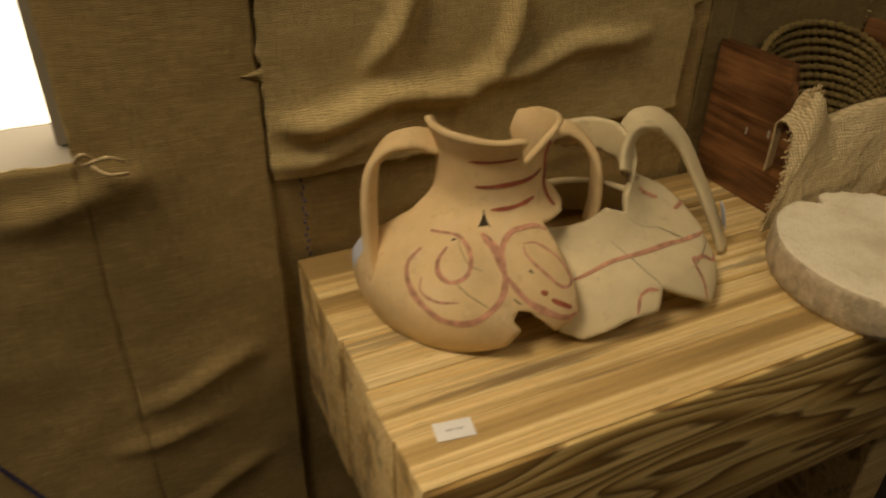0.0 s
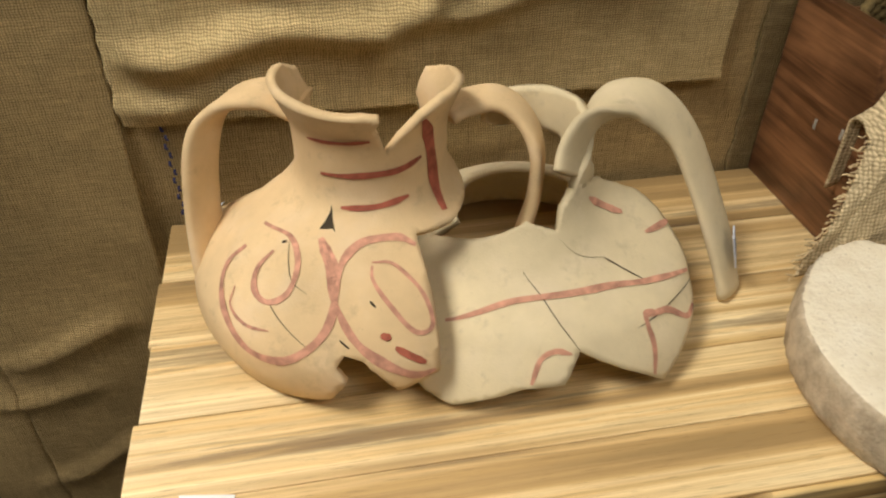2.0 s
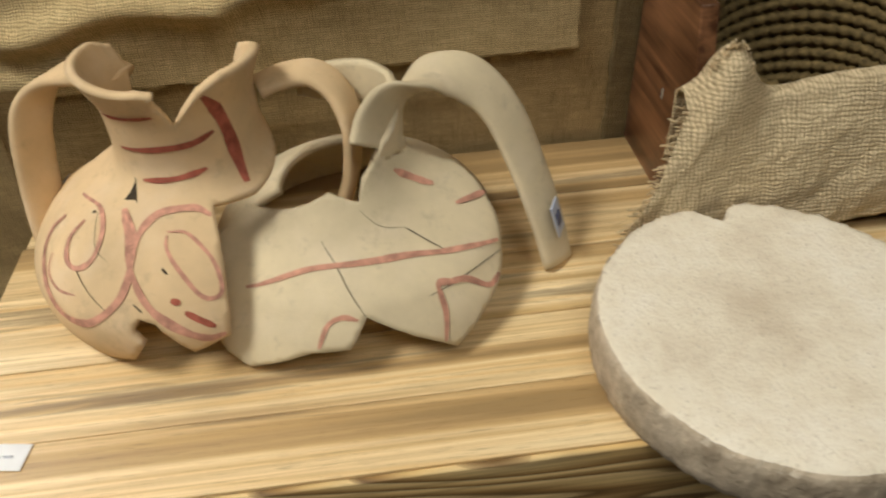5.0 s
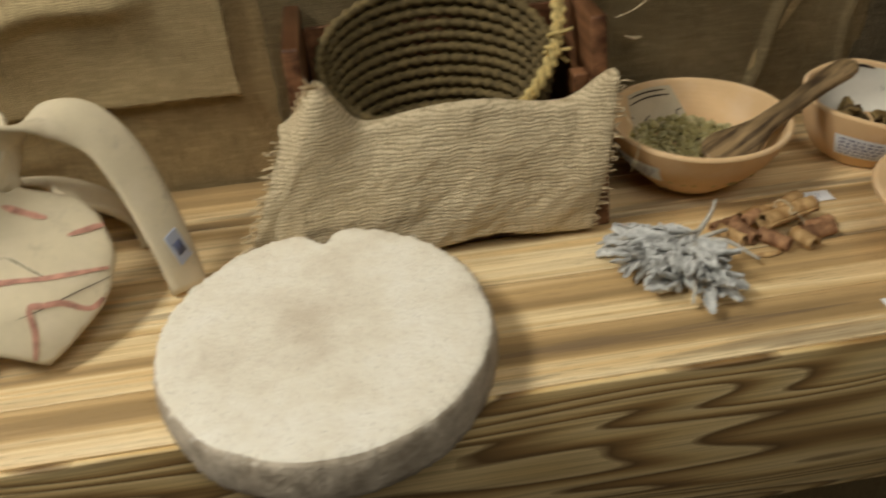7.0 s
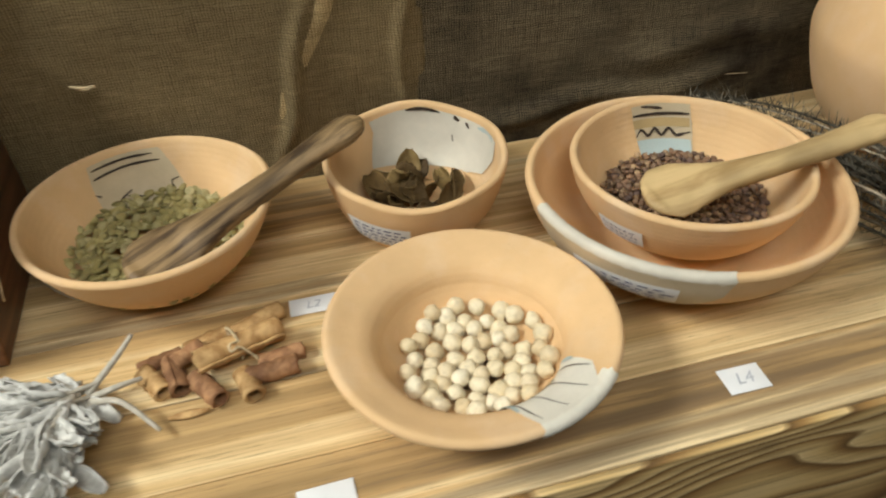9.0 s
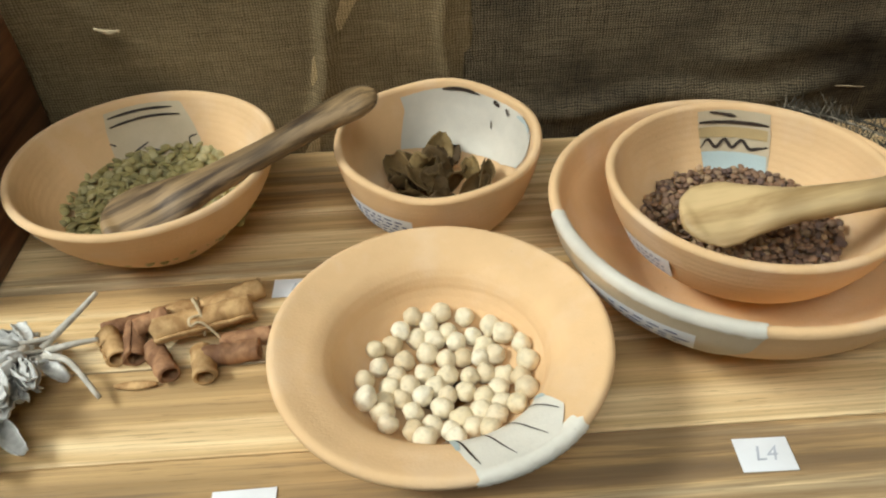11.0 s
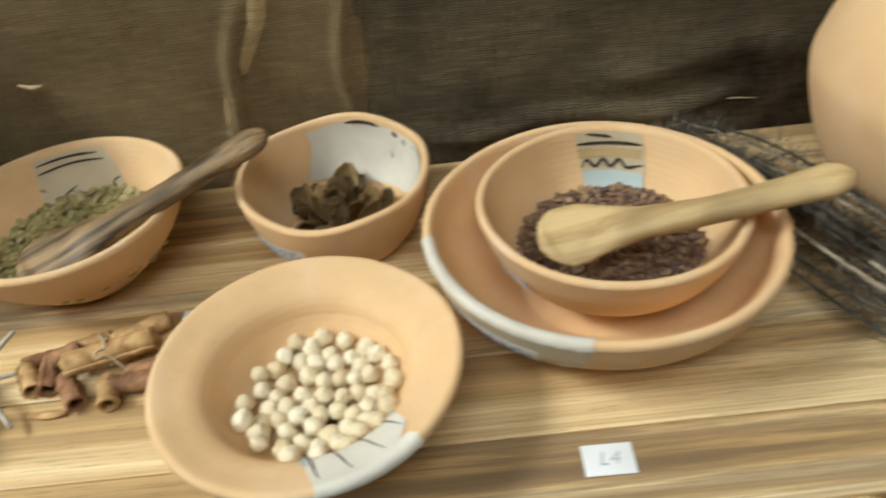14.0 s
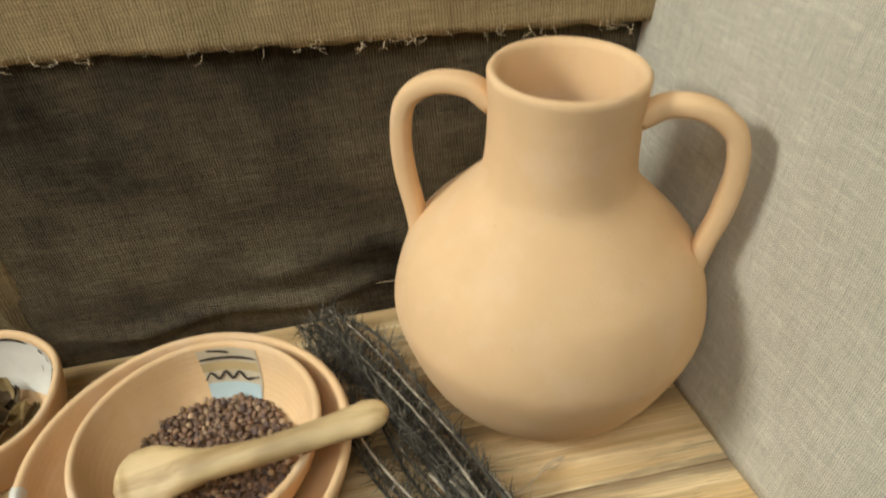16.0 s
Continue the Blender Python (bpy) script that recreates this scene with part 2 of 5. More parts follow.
PAINT_MAUVE = plain("faded_red_slip", (0.56, 0.285, 0.205), 0.85, 150, 0.35)
CRACK = plain("dark_crack", (0.06, 0.045, 0.03), 0.95, 100, 0.2)
CERAMIC = clay("old_glazed_sherd", (0.56, 0.465, 0.32), 0.2, 0.4, False, 0.2, 0.25)
CERAMIC_WHITE = clay("white_glazed_sherd", (0.64, 0.60, 0.515), 0.24, 0.4, False, 0.2)
CERAMIC_CHALK = clay("chalky_white_sherd", (0.72, 0.685, 0.60), 0.2, 0.45, False, 0.2, 0.2)
CERAMIC_BLUE = clay("blue_glazed_band", (0.42, 0.50, 0.50), 0.12, 0.4, False, 0.1)
CERAMIC_OCHRE = clay("ochre_glazed_band", (0.46, 0.34, 0.17), 0.15, 0.4, False, 0.1)
INK = plain("brown_black_glaze", (0.045, 0.032, 0.025), 0.5, 200, 0.3)
STONE = stone_mat("pale_limestone")
PAPER = plain("white_paper", (0.82, 0.83, 0.85), 0.6, 60, 0.04)
PENCIL = plain("grey_pen", (0.5, 0.52, 0.58), 0.8, 100, 0.2)
PRINT = plain("blue_print", (0.16, 0.18, 0.30), 0.7, 100, 0.2)
STICKER = plain("pale_blue_sticker", (0.55, 0.60, 0.74), 0.6, 60, 0.05)
OLIVE = varnished("olive_wood", (0.06, 0.036, 0.018), (0.34, 0.225, 0.11), (9, 150, 150), 0.5, False)
OLIVE_PALE = varnished("pale_olive_wood", (0.40, 0.26, 0.11), (0.66, 0.48, 0.24), (9, 75, 75), 0.5, False)
# Olive-brown grass, darkened to carry the shade inside the basket.
ESPARTO_SHADED = plain("esparto_grass_shaded", (0.15, 0.105, 0.042), 0.8, 250, 0.5)
ESPARTO_GOLD = plain("yellow_esparto_rope", (0.55, 0.41, 0.16), 0.8, 250, 0.4)
CINNAMON = varnished("cinnamon_bark", (0.36, 0.20, 0.075), (0.64, 0.415, 0.19), (90, 90, 14), 0.75)
CINNAMON_DARK = varnished("dark_cinnamon_bark", (0.22, 0.105, 0.05), (0.47, 0.255, 0.125), (90, 90, 14), 0.75)
SAGE = plain("grey_sage_leaf", (0.56, 0.55, 0.52), 0.95, 180, 0.3)
SAGE_STEM = plain("pale_grey_stem", (0.50, 0.46, 0.39), 0.9, 180, 0.25)
DARK_HERB = plain("dry_dark_herb", (0.085, 0.074, 0.055), 0.9, 200, 0.5)
HERB_STEM = plain("pale_herb_stem", (0.36, 0.30, 0.22), 0.9, 200, 0.3)


def speckled(name, colours, rough=0.6):
    """One seed colour per object or loose piece."""
    m = Nodes(name, rough)
    geo = m.add("ShaderNodeNewGeometry")
    info = m.add("ShaderNodeObjectInfo")
    f = m.math("FRACT", m.math("ADD", geo.outputs["Random Per Island"], info.outputs["Random"]))
    n = len(colours)
    c = m.ramp(f, [(i / max(1, n - 1), col) for i, col in enumerate(colours)])
    k = m.noise(m.coords(), 420, 3)
    c = m.mix(m.ramp(k, [(0.45, (0, 0, 0)), (0.75, (0.4,) * 3)]), c, [x * 0.55 for x in colours[0]])
    m.colour(c)
    m.bump(k, 0.0003, 0.5)
    return m.mat


DARK_HERB_MIX = speckled("dry_herb_needles", [(0.055, 0.049, 0.036), (0.085, 0.075, 0.055), (0.042, 0.037, 0.03), (0.16, 0.14, 0.105), (0.34, 0.29, 0.21)], 0.9)
PEA = speckled("chickpea_skin", [(0.72, 0.60, 0.39), (0.84, 0.74, 0.54), (0.66, 0.52, 0.32), (0.88, 0.80, 0.62)])
DRY_LEAF = speckled("dry_brown_leaf_mix", [(0.06, 0.036, 0.014), (0.15, 0.093, 0.032), (0.085, 0.052, 0.02), (0.30, 0.205, 0.08)], 0.75)
LENTIL_GREEN = speckled("green_lentil_skin", [(0.34, 0.29, 0.11), (0.48, 0.41, 0.18), (0.25, 0.215, 0.085), (0.63, 0.56, 0.31)])
LENTIL_BROWN = speckled("brown_lentil_skin", [(0.14, 0.08, 0.052), (0.28, 0.165, 0.095), (0.10, 0.064, 0.056), (0.46, 0.31, 0.175)])


# ---------------------------------------------------------------- mesh helpers
def mesh_of(bm, material, smooth=True):
    me = bpy.data.meshes.new("mesh")
    bm.normal_update()
    bm.to_mesh(me)
    bm.free()
    for p in me.polygons:
        p.use_smooth = smooth
    me.materials.append(material)
    return me


def part(name, bm, material, parent=None, label="", smooth=True):
    ob = new(name, mesh_of(bm, material, smooth))
    if parent:
        ob.parent = parent
    if label:
        tagged(ob, label)
    return ob


def thing(name, place, label, category, group="", kind="", turn=(0, 0, 0)):
    ob = new(name)
    ob.empty_display_size = 0.02
    ob.matrix_world = pose(*place, *turn)
    return tagged(ob, label, category, group, kind)


def box_bm(x0, x1, y0, y1, z0, z1, bevel=0.0):
    bm = bmesh.new()
    bmesh.ops.create_cube(bm, size=1.0)
    for v in bm.verts:
        v.co = Vector((x0 + (v.co.x + 0.5) * (x1 - x0), y0 + (v.co.y + 0.5) * (y1 - y0), z0 + (v.co.z + 0.5) * (z1 - z0)))
    if bevel:
        bmesh.ops.bevel(bm, geom=bm.edges[:], offset=bevel, segments=2, affect="EDGES", profile=0.6)
    return bm


def sheet_bm(nu, nv, f, thick=0.0):
    """A grid of f(u, v), given a thickness."""
    bm = bmesh.new()
    g = [[bm.verts.new(f(i / nu, j / nv)) for i in range(nu + 1)] for j in range(nv + 1)]
    for j in range(nv):
        for i in range(nu):
            bm.faces.new((g[j][i], g[j][i + 1], g[j + 1][i + 1], g[j + 1][i]))
    bm.normal_update()
    if thick:
        bmesh.ops.solidify(bm, geom=bm.faces[:], thickness=thick)
    return bm


def lathe_bm(profile, steps=96, a0=0.0, a1=360.0, warp=None):
    """Turns (r, z) pairs about z."""
    bm = bmesh.new()
    full = abs(a1 - a0) >= 360
    cols = steps if full else steps + 1
    rings = []
    for k in range(cols):
        a = radians(a0 + (a1 - a0) * k / steps)
        ring = []
        for r, z in profile:
            w = warp(a, r, z) if warp else (r, z)
            ring.append(bm.verts.new((w[0] * math.cos(a), w[0] * math.sin(a), w[1])))
        rings.append(ring)
    for k in range(steps):
        p, q = rings[k], rings[(k + 1) % cols]
        for i in range(len(profile) - 1):
            bm.faces.new((p[i], q[i], q[i + 1], p[i + 1]))
    bmesh.ops.remove_doubles(bm, verts=bm.verts[:], dist=1e-6)
    bmesh.ops.recalc_face_normals(bm, faces=bm.faces[:])
    return bm


def tube_bm(points, radius, sides=8, flat=1.0, side=None, caps=True):
    """A tube along points; radius a number or f(u); flat squeezes it across; side names the broad way."""
    bm = bmesh.new()
    pts = [Vector(p) for p in points]
    n = len(pts)
    rings = []
    last = None
    for i, p in enumerate(pts):
        t = (pts[min(i + 1, n - 1)] - pts[max(i - 1, 0)]).normalized()
        ref = Vector(side) if side else (last or Vector((0.31, 0.23, 0.92)))
        x = ref - t * ref.dot(t)
        if x.length < 1e-4:
            x = t.orthogonal()
        x.normalize()
        if not side:
            last = x
        y = t.cross(x)
        r = radius(i / (n - 1)) if callable(radius) else radius
        rings.append([bm.verts.new(p + r * (math.cos(a) * x + flat * math.sin(a) * y)) for a in [2 * math.pi * k / sides for k in range(sides)]])
    for i in range(n - 1):
        for k in range(sides):
            bm.faces.new((rings[i][k], rings[i][(k + 1) % sides], rings[i + 1][(k + 1) % sides], rings[i + 1][k]))
    if caps:
        bm.faces.new(rings[0][::-1])
        bm.faces.new(rings[-1])
    return bm


def curve_pts(ctrl, n):
    """A smooth line through the control points."""
    c = [Vector(p) for p in ctrl]
    c = [2 * c[0] - c[1]] + c + [2 * c[-1] - c[-2]]
    out = []
    segs = len(c) - 3
    for k in range(n + 1):
        u = k / n * segs
        i = min(int(u), segs - 1)
        t = u - i
        a, b, d, e = c[i : i + 4]
        out.append(0.5 * (2 * b + (d - a) * t + (2 * a - 5 * b + 4 * d - e) * t * t + (3 * b - a - 3 * d + e) * t ** 3))
    return out


def merge(bms):
    me = bpy.data.meshes.new("tmp")
    out = bmesh.new()
    for b in bms:
        b.to_mesh(me)
        b.free()
        out.from_mesh(me)
    bpy.data.meshes.remove(me)
    return out


def bez(t, lo, hi):
    t = min(1.0, max(0.0, (t - lo) / (hi - lo)))
    return t * t * (3 - 2 * t)


H = 0.75       # top of the bench
BACK = 0.596   # the cloth-covered wall behind it

# ---------------------------------------------------------------- the room
def structure(name, bm, mat, label, category, smooth=False):
    return tagged(part(name, bm, mat, None, "", smooth), label, category, "", "structure")


structure("floor", box_bm(-2.6, 3.4, -3.2, 1.4, -0.1, 0.0), FLOOR_SHADED, "grey-brown stone floor under the display bench", "floor")
structure("ceiling", box_bm(-2.6, 3.4, -3.2, 1.4, 2.5, 2.6), WHITE, "plain white ceiling over the museum room", "ceiling")
structure("wall_west", box_bm(-2.7, -2.6, -3.2, 1.4, 0.0, 2.5), WHITE, "plain white plaster wall of the room", "wall")
structure("wall_east", box_bm(3.4, 3.5, -3.2, 1.4, 0.0, 2.5), WHITE, "plain white plaster wall of the room", "wall")
structure("wall_south", box_bm(-2.6, 3.4, -3.3, -3.2, 0.0, 2.5), WHITE, "plain white plaster wall behind the visitor", "wall")
# the wall behind the bench, with the window opening at its west end
W0, W1 = 0.615, 0.70
structure("wall_north", merge([box_bm(0.065, 3.4, W0, W1, 0.0, 2.5), box_bm(-2.6, -0.62, W0, W1, 0.0, 2.5),
                               box_bm(-0.62, 0.065, W0, W1, 0.0, 0.835), box_bm(-0.62, 0.065, W0, W1, 1.62, 2.5)]), WHITE,
          "plain wall behind the cloth hangings with a window opening", "wall")
glow = Nodes("daylight_sky")
em = glow.add("ShaderNodeEmission")
em.inputs[0].default_value = (1.0, 1.0, 1.0, 1)
em.inputs[1].default_value = 9.0
glow.link(em.outputs[0], glow.tree.nodes["Material Output"].inputs["Surface"])
structure("backdrop", box_bm(-1.3, 0.7, 1.25, 1.26, 0.5, 2.2), glow.mat, "overcast white daylight seen outside the window", "backdrop")
win = tagged(new("window_1"), "window with white daylight behind burlap edge", "window", "", "structure")
win.location = (-0.27, 0.66, 0.835)
part("window_sill", box_bm(-0.345, 0.33, -0.044, 0.06, -0.0, 0.012, 0.003), WHITE, win)
for sx in (-0.345, 0.315):
    part("window_frame", box_bm(sx, sx + 0.02, 0.0, 0.03, 0.014, 0.76, 0.002), WHITE, win)


# ---------------------------------------------------------------- cloth hangings
def crease(x, z, x0, z0, x1, z1, height, width):
    """A ridge along a line of the cloth, fading at its ends."""
    d = Vector((x1 - x0, z1 - z0))
    length = d.length
    d /= length
    q = Vector((x - x0, z - z0))
    s, off = q.dot(d), d.x * q.y - d.y * q.x
    off += 0.004 * math.sin(s * 55)
    end = bez(s, -0.02, 0.03) * (1 - bez(s, length - 0.03, length + 0.02))
    return 1.35 * height * end * math.exp(-(off / width) ** 2)


def hanging(name, x0, x1, z0, z1, out, creases, mat, label, ragged=0.002, wave=0.003, nu=120, nv=60, seed=0, slope=0.0):
    def f(u, v):
        x = x0 + (x1 - x0) * u
        z = z0 + (z1 - z0) * v + slope * (x - x0) * (1 - v)
        w = wave * noise.noise(Vector((x * 7, z * 7, seed))) + wave * 0.4 * noise.noise(Vector((x * 25, z * 25, seed + 5)))
        h = sum(crease(x, z, *c) for c in creases)
        zz = z + (ragged * noise.noise(Vector((x * 60, seed, 0))) if v in (0.0, 1.0) else 0)
        xx = x + (ragged * noise.noise(Vector((z * 60, seed, 3))) if u in (0.0, 1.0) else 0)
        return (xx, BACK - out - w - h, zz)

    bm = sheet_bm(nu, nv, f, -0.0016)
    return tagged(part(name, bm, mat), label, "cloth hanging", "", "structure")


hanging("trim_burlap_backing", 0.0565, 1.50, 0.0, 1.6, 0.0, [(0.92, 0.62, 1.03, 0.92, 0.004, 0.006), (0.26, 0.78, 0.52, 0.80, 0.003, 0.006)], BURLAP,
        "brown burlap covering the wall behind the bench", wave=0.0025, nu=220, nv=160, seed=1)
WEST = [(0.06, 0.64, 0.16, 0.67, 0.005, 0.007), (0.0, 0.83, 0.10, 0.845, 0.006, 0.01), (0.03, 0.60, 0.12, 0.605, 0.004, 0.006), (0.05, 0.50, 0.15, 0.54, 0.004, 0.008)]
hanging("trim_burlap_west", -0.62, 0.0575, 0.0, 0.866, 0.007, WEST, BURLAP, "brown burlap sheet hanging below the window", wave=0.004, nu=120, nv=130, seed=2)
hanging("trim_burlap_west_edge", 0.0575, 0.186, 0.0, 1.6, 0.007, WEST, BURLAP, "brown burlap sheet with an overlapping seam beside the window", 0.002, 0.004, 50, 240, 2)
hanging("trim_burlap_patch", 0.188, 0.575, 0.825, 1.35, 0.007,
        [(0.20, 0.868, 0.37, 0.885, 0.011, 0.010), (0.37, 0.885, 0.40, 0.96, 0.010, 0.009), (0.37, 0.885, 0.52, 0.905, 0.008, 0.009),
         (0.27, 0.905, 0.31, 0.97, 0.009, 0.008), (0.19, 0.838, 0.28, 0.846, 0.005, 0.007), (0.34, 0.85, 0.345, 0.88, 0.006, 0.006), (0.42, 0.99, 0.56, 0.95, 0.008, 0.010)],
        BURLAP_TAN_LIT, "creased tan burlap panel hung over the brown backing", 0.004, 0.004, 190, 240, 4)
hanging("trim_burlap_middle", 0.60, 1.071, 0.72, 1.4, 0.0035, [(0.972, 0.765, 1.003, 0.86, 0.005, 0.004), (0.80, 0.82, 0.86, 0.9, 0.003, 0.01), (1.055, 0.74, 1.062, 0.9, 0.003, 0.003)],
        BURLAP_TAN_SHADED, "tan burlap panel with a raised vertical fold", 0.002, 0.003, 170, 190, 6)
hanging("trim_burlap_dark", 1.066, 1.50, 0.70, 1.02, 0.004, [(1.1, 0.77, 1.3, 0.775, 0.004, 0.006), (1.2, 0.80, 1.34, 0.806, 0.003, 0.01)],
        BURLAP_DARK, "dark dyed burlap panel, nearly black with worn streaks", 0.001, 0.003, 150, 110, 8)
hanging("trim_burlap_top", 1.04, 1.50, 0.9695, 1.5, 0.012, [], BURLAP, "pale burlap overlap with a frayed lower hem", 0.003, 0.003, 120, 120, 9, -0.088)


def wall_x(y, z):
    return 1.453 - (y - 0.473) * 0.15 + (z - H) * 0.17


bm = sheet_bm(70, 120, lambda u, v: (lambda y, z: (wall_x(y, z) + 0.002 * noise.noise(Vector((y * 9, z * 9, 4))), y, z))(0.345 + 0.262 * u, H + 0.0004 + 0.8 * v))
bmesh.ops.solidify(bm, geom=bm.faces[:], thickness=-0.03)
structure("wall_side_panel", bm, BURLAP_GREY, "side panel covered in pale grey burlap", "wall panel", True)


# ---------------------------------------------------------------- bench
bench = thing("bench", (0.0, 0.0, 0.0), "long bench of scorched striped pine beams", "bench")
edges = [0.330, 0.372, 0.420, 0.474, 0.528, 0.588]
for i, (a, b) in enumerate(zip(edges, edges[1:])):
    x0 = (0.1985, 0.1975, 0.200, 0.1982, 0.200)[i]
    part("beam", box_bm(x0, 1.53, a + 0.0003, b - 0.0003, 0.610, H + (0, -0.0002, 0, -0.0002, 0)[i], 0.0006), PINE, bench)
part("front_board", box_bm(0.1975, 1.53, 0.3262, 0.330, 0.6105, H - 0.001, 0.001), PINE_FACE, bench, "flat-sawn front face with scorched flame grain")
for x in (0.30, 0.86, 1.40):
    part("support", box_bm(x - 0.03, x + 0.03, 0.42, 0.55, 0.0, 0.6102, 0.003), PINE, bench)


# ---------------------------------------------------------------- turned surfaces
class Turned:
    """A surface of revolution from (r, z) pairs, z rising; places and strokes on it are given by degrees and height."""

    def __init__(self, pts, n=60, smooth=True, warp=None):
        self.warp = warp
        self.line = smooth_profile(pts, n) if smooth else list(pts)
        self.z = np.array([z for _, z in self.line])
        self.r = np.array([r for r, _ in self.line])
        self.s = np.concatenate([[0], np.cumsum(np.hypot(np.diff(self.r), np.diff(self.z)))])

    def s_of(self, z):
        return float(np.interp(z, self.z, self.s))

    def at(self, a, s, off=0.0):
        r, z = float(np.interp(s, self.s, self.r)), float(np.interp(s, self.s, self.z))
        e = 0.0008
        dr = float(np.interp(s + e, self.s, self.r) - np.interp(s - e, self.s, self.r))
        dz = float(np.interp(s + e, self.s, self.z) - np.interp(s - e, self.s, self.z))
        k = math.hypot(dr, dz) or 1
        r, z = r + off * dz / k, z - off * dr / k
        if self.warp:
            r, z = self.warp(a, r, z)
        return Vector((r * math.cos(a), r * math.sin(a), z))


def smooth_profile(pts, n=40):
    return [(v.x, v.y) for v in curve_pts([(r, z, 0) for r, z in pts], n)]


def patch_bm(surf, outline, off=0.0, thick=0.0, cell=0.003, ragged=0.0006, seed=0):
    """The piece of a turned surface inside an outline of (degrees, millimetres of height), with a broken edge."""
    from mathutils import geometry
    rm = 0.07
    ring = [(radians(a) * rm, surf.s_of(z / 1000)) for a, z in outline]
    edge = []
    for i, p in enumerate(ring):
        q = ring[(i + 1) % len(ring)]
        d = math.hypot(q[0] - p[0], q[1] - p[1])
        n = max(1, int(d / 0.0022))
        for k in range(n):
            t = k / n
            w = ragged if k else 0
            edge.append(Vector((p[0] + (q[0] - p[0]) * t + w * noise.noise(Vector((p[0] * 900 + k * 1.7, seed, 1))),
                                p[1] + (q[1] - p[1]) * t + w * noise.noise(Vector((p[1] * 900 + k * 1.7, seed, 7))))))
    lo = [min(e[i] for e in edge) for i in (0, 1)]
    hi = [max(e[i] for e in edge) for i in (0, 1)]
    inner = []
    y = lo[1] + cell / 2
    while y < hi[1]:
        x = lo[0] + cell / 2
        while x < hi[0]:
            if min((x - e.x) ** 2 + (y - e.y) ** 2 for e in edge) > (0.45 * cell) ** 2:
                inner.append(Vector((x, y)))
            x += cell
        y += cell
    n = len(edge)
    verts, _, faces, *_ = geometry.delaunay_2d_cdt(edge + inner, [], [list(range(n))], 1, 1e-7)
    bm = bmesh.new()
    vs = [bm.verts.new(surf.at(v.x / rm, v.y, off)) for v in verts]
    for f in faces:
        try:
            bm.faces.new([vs[i] for i in f])
        except ValueError:
            pass
    bmesh.ops.delete(bm, geom=[v for v in bm.verts if not v.link_faces], context="VERTS")
    bmesh.ops.recalc_face_normals(bm, faces=bm.faces[:])
    bm.normal_update()
    c = sum((f.normal.dot(Vector((f.calc_center_median().x, f.calc_center_median().y, 0.02))) for f in bm.faces))
    if c < 0:
        bmesh.ops.reverse_faces(bm, faces=bm.faces[:])
    if thick:
        bmesh.ops.solidify(bm, geom=bm.faces[:], thickness=thick)
    return bm


def stroke_bm(surf, pts, width, off=0.0006, seed=0, n=0):
    """A brush stroke along (degrees, millimetres) on a turned surface."""
    n = n or 10 * (len(pts) - 1)
    line = curve_pts([(radians(a), surf.s_of(z / 1000), 0) for a, z in pts], n) if len(pts) > 2 else [
        Vector((radians(pts[0][0] + (pts[1][0] - pts[0][0]) * k / n), surf.s_of((pts[0][1] + (pts[1][1] - pts[0][1]) * k / n) / 1000), 0)) for k in range(n + 1)]
    bm = bmesh.new()
    rows = []
    for k, p in enumerate(line):
        q, o = line[min(k + 1, n)], line[max(k - 1, 0)]
        r = max(0.01, float(np.interp(p.y, surf.s, surf.r)))
        d = Vector(((q.x - o.x) * r, q.y - o.y)).normalized()
        w = 0.5 * width * (0.85 + 0.3 * noise.noise(Vector((k * 0.13, seed * 1.7, 2))) + 0.08 * noise.noise(Vector((k * 0.6, seed, 5)))) * (0.35 + 0.65 * min(1, 4 * k / n + 0.15, 4 * (n - k) / n + 0.15))
        rows.append([bm.verts.new(surf.at(p.x - s * d.y * w / r, p.y + s * d.x * w, off)) for s in (-1, -0.33, 0.33, 1)])
    for a, b in zip(rows, rows[1:]):
        for i in range(3):
            bm.faces.new((a[i], a[i + 1], b[i + 1], b[i]))
    return bm


def strap_bm(ctrl, wide, thick, side, n=40, taper=None):
    """A pulled strap handle through control points."""
    pts = curve_pts(ctrl, n)
    bm = bmesh.new()
    rings = []
    for i, p in enumerate(pts):
        u = i / n
        t = (pts[min(i + 1, n)] - pts[max(i - 1, 0)]).normalized()
        x = Vector(side) - t * Vector(side).dot(t)
        x.normalize()
        y = t.cross(x)
        k = taper(u) if taper else 1.0
        ring = []
        for j in range(20):
            a = 2 * math.pi * j / 20
            c, s = math.cos(a), math.sin(a)
            rx = wide / 2 * k * math.copysign(abs(c) ** 0.75, c)
            ry = thick / 2 * math.copysign(abs(s) ** 0.75, s) * (1.0 + 0.06 * noise.noise(Vector((u * 9, j, 1))))
            ring.append(bm.verts.new(p + x * rx + y * ry))
        rings.append(ring)
    for a, b in zip(rings, rings[1:]):
        for j in range(20):
            bm.faces.new((a[j], a[(j + 1) % 20], b[(j + 1) % 20], b[j]))
    bm.faces.new(rings[0][::-1])
    bm.faces.new(rings[-1])
    return bm


def rel(points, root):
    o = root.location
    return [(p[0] - o.x, p[1] - o.y, p[2] - o.z) for p in points]


# ---------------------------------------------------------------- the painted jug, broken
ja = thing("broken_jug", (0.3295, 0.505, H), "broken orange-buff clay jug painted with red spirals", "jug")
SA = Turned([(0.098, 0.0), (0.103, 0.015), (0.1025, 0.03), (0.0965, 0.041), (0.088, 0.051), (0.075, 0.062), (0.058, 0.073), (0.047, 0.080), (0.041, 0.089),
             (0.040, 0.104), (0.041, 0.118), (0.045, 0.128), (0.049, 0.138)])


